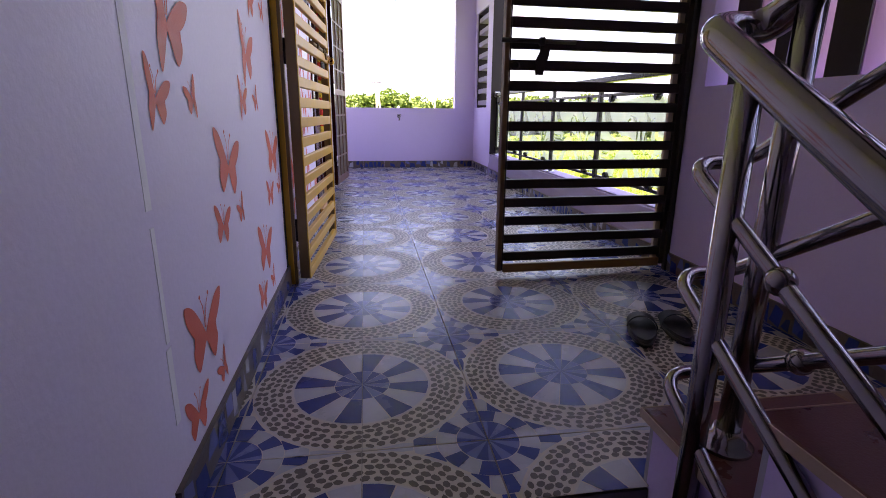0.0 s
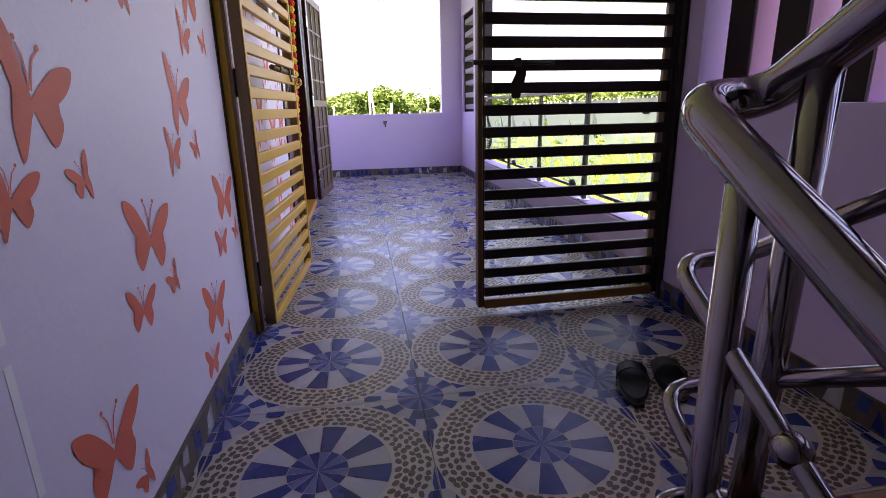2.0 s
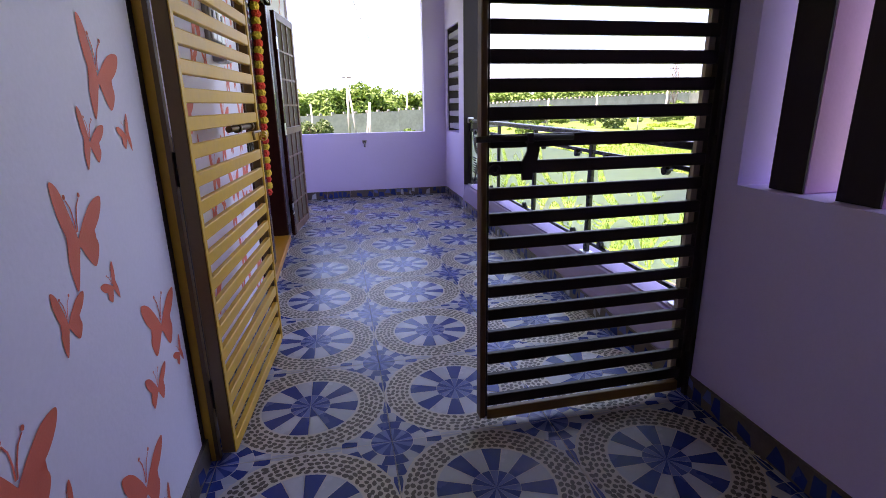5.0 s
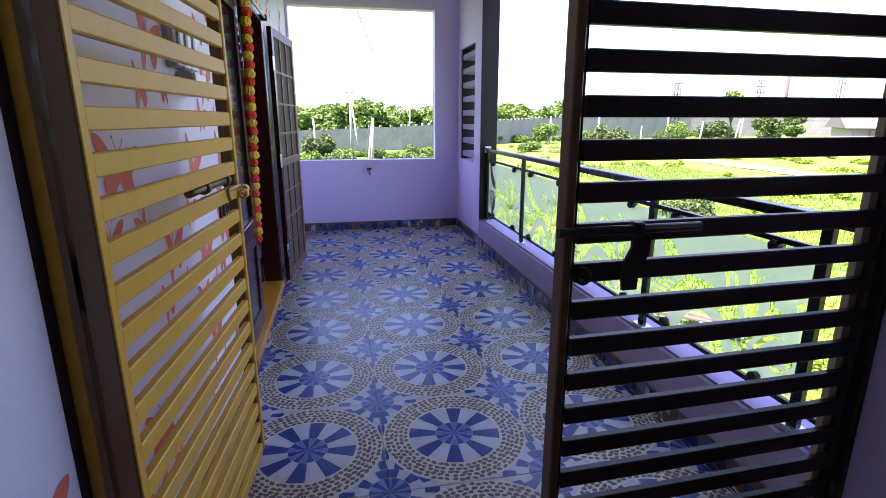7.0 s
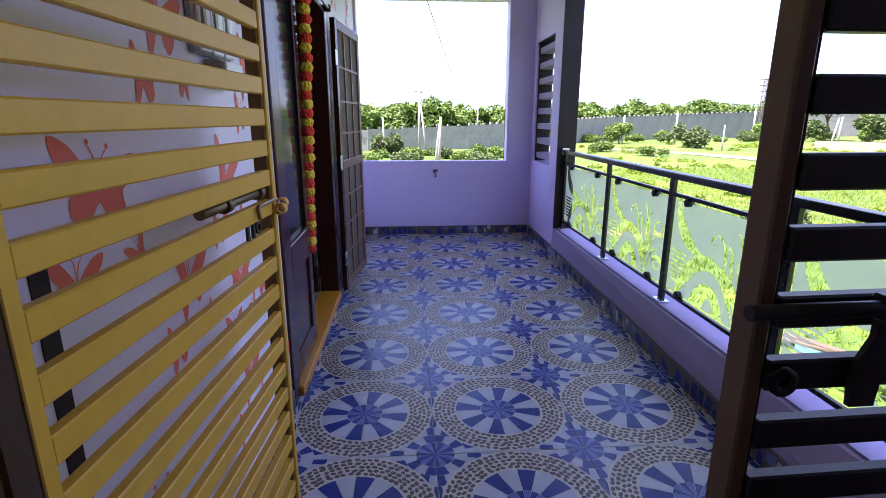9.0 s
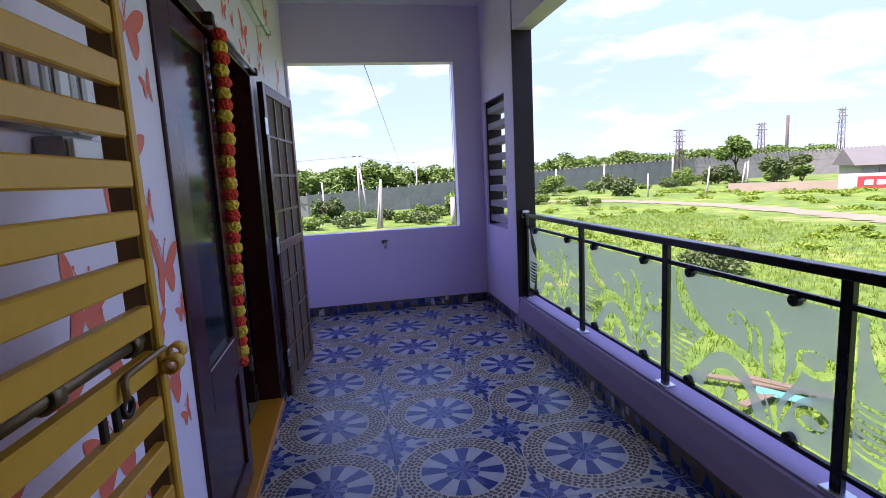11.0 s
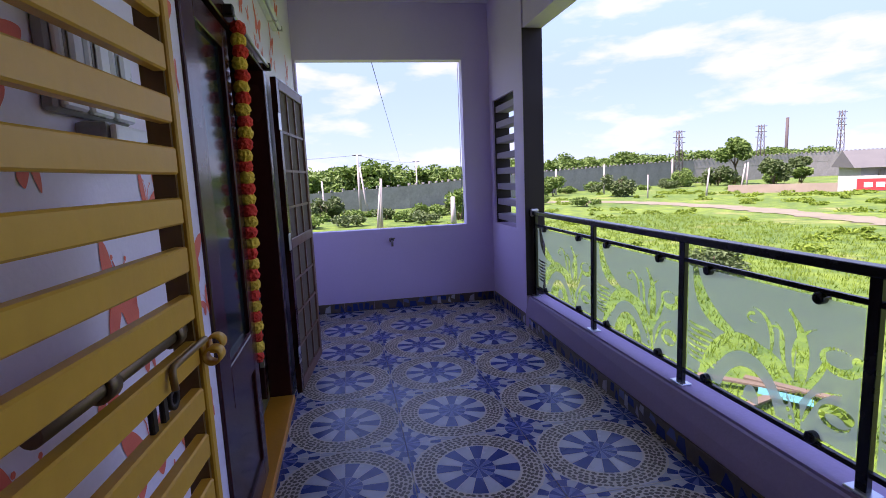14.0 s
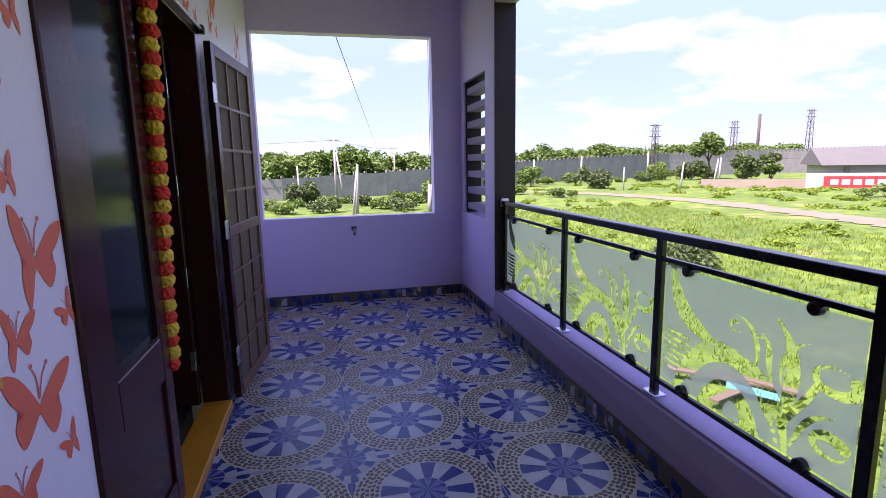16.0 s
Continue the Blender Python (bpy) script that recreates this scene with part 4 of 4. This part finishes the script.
bush(60, 44, 3.2, 1.6, 32, LEAF, 1200, 0.22)
bush(26, 70, 3.0, 1.8, 33, LEAF, 1100, 0.2)
bush(84, 62, 3.2, 2.0, 34, LEAF, 1100, 0.24)
scrub = random.Random(41)
for k in range(16):
    bush(-11 + 1.6 * k + scrub.uniform(-0.8, 0.8), 54 + scrub.uniform(-4, 11), scrub.uniform(1.6, 3.0), scrub.uniform(0.7, 1.5), 50 + k, LEAF if k % 3 else LEAFDARK, 700, 0.17, "low scrub growing before the boundary wall")
for k in range(14):
    bush(30 + 4.6 * k + scrub.uniform(-1.5, 1.5), 96 + 1.0 * k + scrub.uniform(-6, 4), scrub.uniform(2.0, 3.6), scrub.uniform(1.0, 2.4), 80 + k, LEAF if k % 2 else LEAFDARK, 700, 0.24, "low scrub growing before the boundary wall")

# woods behind the wall
rw = random.Random(3)
bm = bmesh.new()
for k in range(150):
    x = -70 + 230 * k / 150 + rw.uniform(-2, 2)
    u = max(0, min(1, (x + 10) / 100))
    y = 92 + 46 * u + rw.uniform(0, 16)
    h = rw.uniform(4.6, 7.4) + 2.6 * u
    for _ in range(4):
        leaf_cloud(bm, [((x + rw.uniform(-3, 3), y + rw.uniform(-2, 2), GROUND + h * rw.uniform(0.35, 0.9)), (rw.uniform(2, 3.6), rw.uniform(2, 3), rw.uniform(1.0, 1.9)))], 190, 0.5, rw)
solid("woods", bm, LEAF, "belt of green trees behind the boundary wall", "woods", "", "stuff")

# poles and pylons
def pole(x, y, h, r=0.12, lean=(0, 0), arms=0, label="grey concrete utility pole"):
    t = thing("utility_pole", label, "pole", "utility poles", "", pose(x, y, GROUND))
    part("shaft", tube([(0, 0, -0.3), (lean[0], lean[1], h)], [r * 1.2, r * 0.75], 8), POLEMAT, t)
    for k in range(arms):
        part("crossarm", boxes((lean[0] - 0.6, lean[1] - 0.05, h - 0.15 - 0.5 * k, lean[0] + 0.6, lean[1] + 0.05, h - 0.05 - 0.5 * k)), LATTICE, t)
    return t


pole(1.1, 67, 7.9, 0.16, (0, 0), 1, "tall concrete utility pole with a crossarm")
pole(2.1, 66.5, 6.3, 0.13, (-0.8, 0.4), 0, "leaning concrete stay pole")
pole(2.6, 50, 4.7, 0.14, (0.2, 0.0), 0)
pole(2.2, 49.5, 4.0, 0.12, (0.45, 0.0), 0, "leaning concrete stay pole")
pole(-3.4, 68, 4.7, 0.13, (-0.2, 0), 0)
pole(9.4, 48, 2.7, 0.26, (0, 0), 0, "short thick concrete post")
pole(11.5, 88, 7.5, 0.13, (0, 0), 1)
pole(40.8, 97, 5.1, 0.2, (0.1, 0))
pole(47.5, 90, 5.6, 0.18, (0.1, 0))
pole(80, 116, 6.6, 0.24, (0, 0))
pole(53.1, 69, 4.2, 0.13, (0.5, 0.1), 0, "leaning concrete fence post")
pole(44.6, 71, 3.6, 0.10)
pole(73, 85, 4.6, 0.16, (1.0, 0.3), 0, "leaning concrete fence post")
pole(74.2, 85, 4.8, 0.16, (0.1, 0), 0)


def pylon(x, y, h, w, label="rusty steel lattice pylon"):
    t = thing("pylon", label, "pylon", "pylons", "", pose(x, y, GROUND))
    bm = bmesh.new()
    c = [(sx * w, sy * w) for sx, sy in ((-1, -1), (1, -1), (1, 1), (-1, 1))]
    n = 9
    for a, b in c:
        tube([(a, b, -0.3), (a * 0.55, b * 0.55, h)], 0.12 * w, 4, bm)
    for k in range(n):
        z0, z1 = h * k / n, h * (k + 1) / n
        s0, s1 = 1 - 0.45 * k / n, 1 - 0.45 * (k + 1) / n
        for i in range(4):
            a, b = c[i], c[(i + 1) % 4]
            tube([(a[0] * s0, a[1] * s0, z0), (b[0] * s1, b[1] * s1, z1)], 0.06 * w, 4, bm)
    part("frame", bm, LATTICE, t)
    for k in range(3):
        z = h * (0.97 - 0.10 * k)
        part("crossarm", boxes((-w * 2.2, -0.1 * w, z, w * 2.2, 0.1 * w, z + 0.18 * w)), LATTICE, t)
    return t


pylon(81, 115, 13.4, 0.75)
pylon(118, 130, 15.5, 0.85)
pylon(160, 143, 20.5, 0.9)
chim = thing("chimney", "thin grey factory chimney in the distance", "chimney", "", "", pose(158, 162, GROUND))
part("stack", tube([(0, 0, -0.5), (0, 0, 20.5)], [0.55, 0.50], 12), LATTICE, chim)

# factory shed
shed = thing("factory_shed", "whitewashed shed with a grey sloping roof", "shed", "", "", pose(74, 63, GROUND, 0, 0, -40))
part("wall", boxes((0, 0, 0, 70, 18, 3.4)), SHEDWHITE, shed)
bm = bmesh.new()
v = [bm.verts.new(p) for p in ((-1, -1.2, 3.3), (71, -1.2, 3.3), (71, 9, 6.0), (-1, 9, 6.0), (71, 19, 3.3), (-1, 19, 3.3))]
for q in ((0, 1, 2, 3), (3, 2, 4, 5), (0, 3, 5), (1, 4, 2)):
    bm.faces.new([v[i] for i in q])
part("roof", bm, SHEDROOF, shed)
for k in range(7):
    part("pillar", boxes((2 + 5 * k, -0.5, 0, 2.6 + 5 * k, -0.02, 3.0)), TANWALL, shed)
fencew = thing("yard_wall", "low whitewashed yard wall in front of the shed", "wall", "", "", pose(70, 63, GROUND, 0, 0, -43))
part("wall", boxes((-14, -0.1, -0.3, 0.0, 0.1, 1.3)), TANWALL, fencew)
part("wall", boxes((0.02, -0.1, -0.3, 40, 0.12, 2.2)), SHEDWHITE, fencew)
part("sign", boxes((2.2, -0.18, 0.1, 22, -0.105, 1.75)), SIGNRED, fencew, "red painted sign with pale bars of writing")
for k in range(12):
    part("sign_bar", boxes((3.0 + 1.35 * k, -0.20, 0.55, 3.0 + 1.35 * k + 0.95, -0.1805, 1.25)), SIGNWHITE, fencew)

# overhead cables
def cable(name_label, a, b, sag, r):
    t = thing("cable", name_label, "cable", "cables")
    pts = [Vector(a).lerp(Vector(b), k / 16) - Vector((0, 0, sag * 4 * (k / 16) * (1 - k / 16))) for k in range(17)]
    part("wire", tube(pts, r, 5), WIRE, t)


cable("thin dark service cable running to the house", (-0.21, FAR + 0.13, 2.62), (9.2, 88, 2.7), 0.1, 0.0045)
cable("thin dark service cable hanging down past the window", (0.745, FAR + 0.35, 3.3), (0.74, FAR + 0.35, -2.0), 0.0, 0.003)
cable("thin cable between the poles", (1.1, 67, GROUND + 7.8), (-60, 60, GROUND + 7.4), 0.8, 0.02)
cable("thin cable between the poles", (1.1, 67, GROUND + 7.8), (11.5, 88, GROUND + 7.3), 0.3, 0.02)

# grass tufts near the house
rt = random.Random(9)
bm = bmesh.new()
for _ in range(26000):
    x = 1.8 + 30 * rt.random() ** 1.5
    y = -4 + 50 * rt.random()
    s = rt.uniform(0.08, 0.26)
    for j in range(3):
        a = rt.uniform(0, 6.28)
        p = Vector((x + rt.uniform(-0.1, 0.1), y + rt.uniform(-0.1, 0.1), GROUND))
        d = Vector((math.cos(a), math.sin(a), 0)) * 0.02
        t_ = p + Vector((rt.uniform(-0.12, 0.12), rt.uniform(-0.12, 0.12), s))
        bm.faces.new([bm.verts.new(q) for q in (p - d, p + d, t_)])
solid("grass_tufts", bm, BLADE, "long bright green grass blades", "grass", "", "stuff")
rk = random.Random(12)
bm = bmesh.new()
for _ in range(260):
    x, y = rk.uniform(3, 80), rk.uniform(-5, 90)
    if abs(x - 38) < 4:
        continue
    w = rk.uniform(0.3, 1.1) * (0.6 + x / 60)
    leaf_cloud(bm, [((x, y, GROUND + 0.12), (w, w, 0.28))], int(60 + 30 * w), 0.10 + 0.002 * x, rk)
solid("weeds", bm, BLADE, "low weed clumps scattered through the grass", "weeds", "", "stuff")
sh = solid("dumped_sheet", sheet(-0.45, -0.16, 0.45, 0.16), TEAL, "torn teal sheet lying in the grass", "litter", "", "thing")
sh.matrix_world = pose(7.5, 8.2, GROUND + 0.16, 3, 5, -45)
for x, y, a, L in ((7.3, 8.95, -38, 0.9), (7.9, 8.5, -52, 0.8), (7.0, 8.2, 20, 0.6)):
    o = tagged(new("plank", mesh_of("plank", soft_box(-L, -0.09, 0, L, 0.09, 0.05, 0.006), BARK)), "broken brown board lying in the grass", "plank", "dumped boards", "thing")
    o.matrix_world = pose(x, y, GROUND + 0.14, 0, 3, a)

# ---- painted butterflies ----
def butterfly_mesh(side):
    half = [(0.0, 0.0), (0.10, 0.20), (0.24, 0.42), (0.36, 0.52), (0.46, 0.53), (0.45, 0.38), (0.38, 0.20), (0.28, 0.05), (0.20, -0.02), (0.29, -0.08), (0.31, -0.22), (0.25, -0.42), (0.19, -0.47), (0.10, -0.32), (0.03, -0.16), (0.0, -0.12)]
    bm = bmesh.new()
    for s in (1, -1):
        kx, kz = (s * 1.06, 0.60) if not side else ((1.02, 0.56) if s > 0 else (-0.62, 0.84))
        pts = bend(half, 4)
        f = bm.faces.new([bm.verts.new((0.0, x * kx, z * kz)) for x, z in pts])
        if f.normal.x < 0:
            f.normal_flip()
        last = (0.010 * s, 0.05)
        for q in ((0.02 * s, 0.15), (0.05 * s, 0.25), (0.10 * s, 0.31)):
            f = bm.faces.new([bm.verts.new((0.0, a, b)) for a, b in ((last[0] - 0.009, last[1]), (last[0] + 0.009, last[1]), (q[0] + 0.009, q[1]), (q[0] - 0.009, q[1]))])
            if f.normal.x < 0:
                f.normal_flip()
            last = q
        bm.faces.new([bm.verts.new((0.0, 0.112 * s + 0.022 * math.cos(a), 0.334 + 0.022 * math.sin(a))) for a in (math.pi * k / 3 for k in range(6))])
    bmesh.ops.triangulate(bm, faces=bm.faces[:])
    return mesh_of("butterfly", bm, CORAL)


BF = (butterfly_mesh(False), butterfly_mesh(True))
rb = random.Random(6)


def butterfly(y, z, size, tilt, side):
    o = tagged(new("butterfly_motif", BF[side]), "coral butterfly painted on the pale lavender wall", "wall motif", "painted butterflies", "")
    o.matrix_world = pose(XL + 0.0012 + 0.0004 * rb.random(), y, z, tilt, 0, 0) @ Matrix.Diagonal((1, size, abs(size), 1))


# a large one with a middle one and a small one below it
for y, z, side in ((-0.84, 0.292, 0), (-0.85, 0.92, 1), (-0.52, 0.622, 0), (-0.19, 0.93, 1), (-0.13, 0.290, 0), (0.14, 0.600, 0), (0.04, 1.245, 1), (-0.54, 1.28, 1),
                   (1.75, 1.125, 1), (1.69, 0.834, 0), (1.78, 0.28, 0), (1.60, 1.43, 1), (1.70, 1.75, 0), (1.315, 1.12, 1), (0.69, 1.16, 0), (0.99, 0.90, 1), (0.72, 0.45, 0),
                   (1.35, 0.45, 1), (1.0, 1.50, 1), (1.36, 0.80, 0), (2.15, 2.28, 1), (2.6, 2.62, 0), (3.0, 2.30, 1), (3.5, 2.65, 1), (3.95, 2.25, 1), (4.4, 2.6, 0), (4.85, 2.25, 1), (3.4, 2.2, 0)):
    t = rb.uniform(-4, 4)
    lean = -7 * side - 10 * (1 - side) + t
    butterfly(y, z, 0.25, lean, side)
    butterfly(y - 0.10, z - 0.138, 0.150, lean, side)
    butterfly(y + 0.10, z - 0.135, -0.105, 14 + t, 1)

# pale streak of filler on the wall beside the stairs
streak = solid("filler_streak", boxes(*[(XL - 0.01, y - w, z0, XL + 0.001, y + w, z1) for y, w, z0, z1 in ((-1.04, 0.006, 0.98, 1.5), (-1.04, 0.012, 0.60, 0.97), (-1.038, 0.008, 0.36, 0.57), (-1.041, 0.011, 0.20, 0.35))]), WHITE, "broken white streak of filler on the wall", "trim")

# ---- floor tiles ----
TS = 0.6


def tile_faces(bm):
    """One patterned tile, 0.6 m, centred at the origin: 0 bed, 1 pebble, 2 blue, 3 grey, 4 pale."""
    rnd = random.Random(5)
    h = TS / 2 - 0.0013
    box(bm, -h, -h, -0.0078, h, h, 0.0, 0)

    def poly(pts, mi, z):
        f = bm.faces.new([bm.verts.new((x, y, z)) for x, y in pts])
        if f.normal.z < 0:
            f.normal_flip()
        f.material_index = mi

    def pol(r, a):
        return (r * math.cos(a), r * math.sin(a))
    R1, R0 = 0.190, 0.080
    # thin pale rings
    for r, w in ((0.195, 0.006), (0.295, 0.005)):
        for k in range(36):
            a, b = 2 * math.pi * k / 36, 2 * math.pi * (k + 1) / 36
            poly([pol(r - w, a), pol(r, a), pol(r, b), pol(r - w, b)], 4, 0.0008)
    for k in range(16):
        a, b = 2 * math.pi * k / 16 + 0.010, 2 * math.pi * (k + 1) / 16 - 0.010
        m = (a + b) / 2
        poly([pol(R0, a), pol(R1, a), pol(R1, m), pol(R1, b), pol(R0, b)], 2 if k % 2 else 3, 0.0012)
        poly([(0.0, 0.0), pol(R0 * 0.985, a), pol(R0 * 0.985, b)], 5 if k % 2 else 2, 0.0014)
    # pebbles
    for i in range(5):
        r = 0.2070 + 0.0192 * i
        n = int(2 * math.pi * r / 0.0265)
        for k in range(n):
            a = 2 * math.pi * (k + 0.5 * (i % 2) + rnd.uniform(-0.14, 0.14)) / n
            rr = r + rnd.uniform(-0.0028, 0.0028)
            w, t = rnd.uniform(0.0102, 0.0136), rnd.uniform(0.0074, 0.0096)
            tw = rnd.uniform(-0.6, 0.6)
            cx, cy = pol(rr, a)
            pts = []
            for j in range(7):
                q = 2 * math.pi * j / 7
                u, v = w * math.cos(q) * rnd.uniform(0.85, 1.1), t * math.sin(q) * rnd.uniform(0.85, 1.1)
                c, s = math.cos(a + math.pi / 2 + tw), math.sin(a + math.pi / 2 + tw)
                pts.append((cx + u * c - v * s, cy + u * s + v * c))
            poly(pts, 1, 0.0010)
    # quarter stars in the corners
    for sx, sy in ((1, 1), (-1, 1), (-1, -1), (1, -1)):
        cx, cy = sx * h, sy * h
        base = math.atan2(-sy, -sx) - math.pi / 4

        def lim(a):
            d = (math.cos(a), math.sin(a))
            bq = cx * d[0] + cy * d[1]
            disc = bq * bq - (cx * cx + cy * cy - 0.2985 ** 2)
            return min(0.285, (-bq - math.sqrt(disc)) if disc > 0 else 0.285)

        def cp(r, a):
            return (cx + r * math.cos(a), cy + r * math.sin(a))
        step = math.pi / 8
        for k in range(4):
            a, b = base + step * k, base + step * (k + 1)
            m = (a + b) / 2
            odd = (k + (sx * sy < 0)) % 2
            poly([(cx, cy), cp(0.074, a), cp(0.074, m)], 2 if odd else 5, 0.0014)
            poly([(cx, cy), cp(0.074, m), cp(0.074, b)], 5 if odd else 2, 0.0014)
        for r0, r1, shift, flip in ((0.077, 0.122, 0.0, 0), (0.124, 0.178, 0.5, 1), (0.180, 0.285, 0.0, 0)):
            for k in range(-1, 5):
                a, b = base + step * (k + shift), base + step * (k + 1 + shift)
                a, b = max(a, base) + 0.006, min(b, base + math.pi / 2) - 0.006
                if b - a < 0.03:
                    continue
                ts = [a + (b - a) * j / 6 for j in range(7)]
                outer = [(t, min(lim(t) - 0.003, r1)) for t in ts]
                good = [(t, r) for t, r in outer if r > r0 + 0.002]
                if len(good) < 2:
                    continue
                q = [cp(r0, good[0][0])] + [cp(r, t) for t, r in good] + [cp(r0, good[-1][0])]
                poly(q, 2 if (k + flip + (sx * sy < 0)) % 2 else 3, 0.0011)


TILEMATS = (BED, PEBBLE, BLUE, GREY, PALEGLAZE, MIDBLUE)
tile_cache = {}


def tile_mesh(x0, x1, y0, y1):
    key = (round(x0, 3), round(x1, 3), round(y0, 3), round(y1, 3))
    if key not in tile_cache:
        bm = bmesh.new()
        tile_faces(bm)
        for co, no, cut in (((x0, 0, 0), (-1, 0, 0), x0 > -TS / 2), ((x1, 0, 0), (1, 0, 0), x1 < TS / 2), ((0, y0, 0), (0, -1, 0), y0 > -TS / 2), ((0, y1, 0), (0, 1, 0), y1 < TS / 2)):
            if cut:
                bmesh.ops.bisect_plane(bm, geom=bm.verts[:] + bm.edges[:] + bm.faces[:], plane_co=co, plane_no=no, clear_outer=True)
        tile_cache[key] = mesh_of("tile", bm, *TILEMATS)
    return tile_cache[key]


rtile = random.Random(2)
for row in range(-2, 10):
    yc = TS * row
    for xc, x0, x1 in ((-1.2, 0.271, 0.30), (-0.6, -0.30, -0.0008), (-0.6, 0.0008, 0.30), (0.0, -0.30, 0.30), (0.6, -0.30, 0.30), (1.2, -0.30, -0.23)):
        y0, y1 = max(-0.30, EDGE - yc), min(0.30, FAR - yc)
        if y1 - y0 < 0.02:
            continue
        o = part("tile", tile_mesh(x0, x1, y0, y1), BED, floor)
        o.matrix_basis = pose(xc, yc, rtile.uniform(-0.0004, 0.0004))

# ---- skirting tiles ----
def skirting_mesh(seed, L):
    rnd = random.Random(seed)
    bm = bmesh.new()
    box(bm, 0.001, 0, 0, L - 0.001, 0.011, 0.092, 1)
    x = 0.0
    while x < L - 0.05:
        w = rnd.uniform(0.04, 0.085)
        z0 = rnd.choice((0.003, 0.003, 0.040))
        pts = [(x + rnd.uniform(0, 0.02), z0), (min(L - 0.004, x + w), z0 + rnd.uniform(0, 0.02)), (min(L - 0.004, x + w * rnd.uniform(0.6, 1.0)), min(0.09, z0 + rnd.uniform(0.045, 0.085))), (x + rnd.uniform(0.005, 0.02), min(0.09, z0 + rnd.uniform(0.035, 0.085)))]
        f = bm.faces.new([bm.verts.new((px, 0.0118, pz)) for px, pz in pts])
        if f.normal.y < 0:
            f.normal_flip()
        f.material_index = rnd.choice((2, 2, 2, 1, 3, 5))
        x += w * rnd.uniform(0.8, 1.05)
    return mesh_of("skirting_tile", bm, *TILEMATS)


sk = [skirting_mesh(s, 0.3) for s in range(5)]
skirting = thing("baseboard", "blue and grey patterned tile skirting", "skirting", "", "structure")
ks = 0
for start, end, place in (((-1.1), DOOR0, lambda s: pose(XL, s + 0.3, 0, 0, 0, -90)), (DOOR1, FAR - 0.01, lambda s: pose(XL, s + 0.3, 0, 0, 0, -90)),
                          (-0.905, 0.97, lambda s: pose(s + 0.3, FAR, 0, 0, 0, 180)), (0.43, FAR - 0.01, lambda s: pose(0.935 + 0.0092 * (s - 0.43) if s < 4.2 else XP, s, 0, 0, 0, 90)), (-1.06, 0.34, lambda s: pose(XR, s, 0, 0, 0, 90))):
    s = start
    while s < end - 0.02:
        L = min(0.3, end - s)
        o = part("skirting_tile", sk[(ks * 3) % 5], BED, skirting)
        o.matrix_basis = place(s) if L > 0.299 else (place(s) @ Matrix.Translation((0.3 - L if start in (-1.1, DOOR1, -0.905) else 0, 0, 0)) @ Matrix.Diagonal((L / 0.3, 1, 1, 1)))
        s += 0.3
        ks += 1
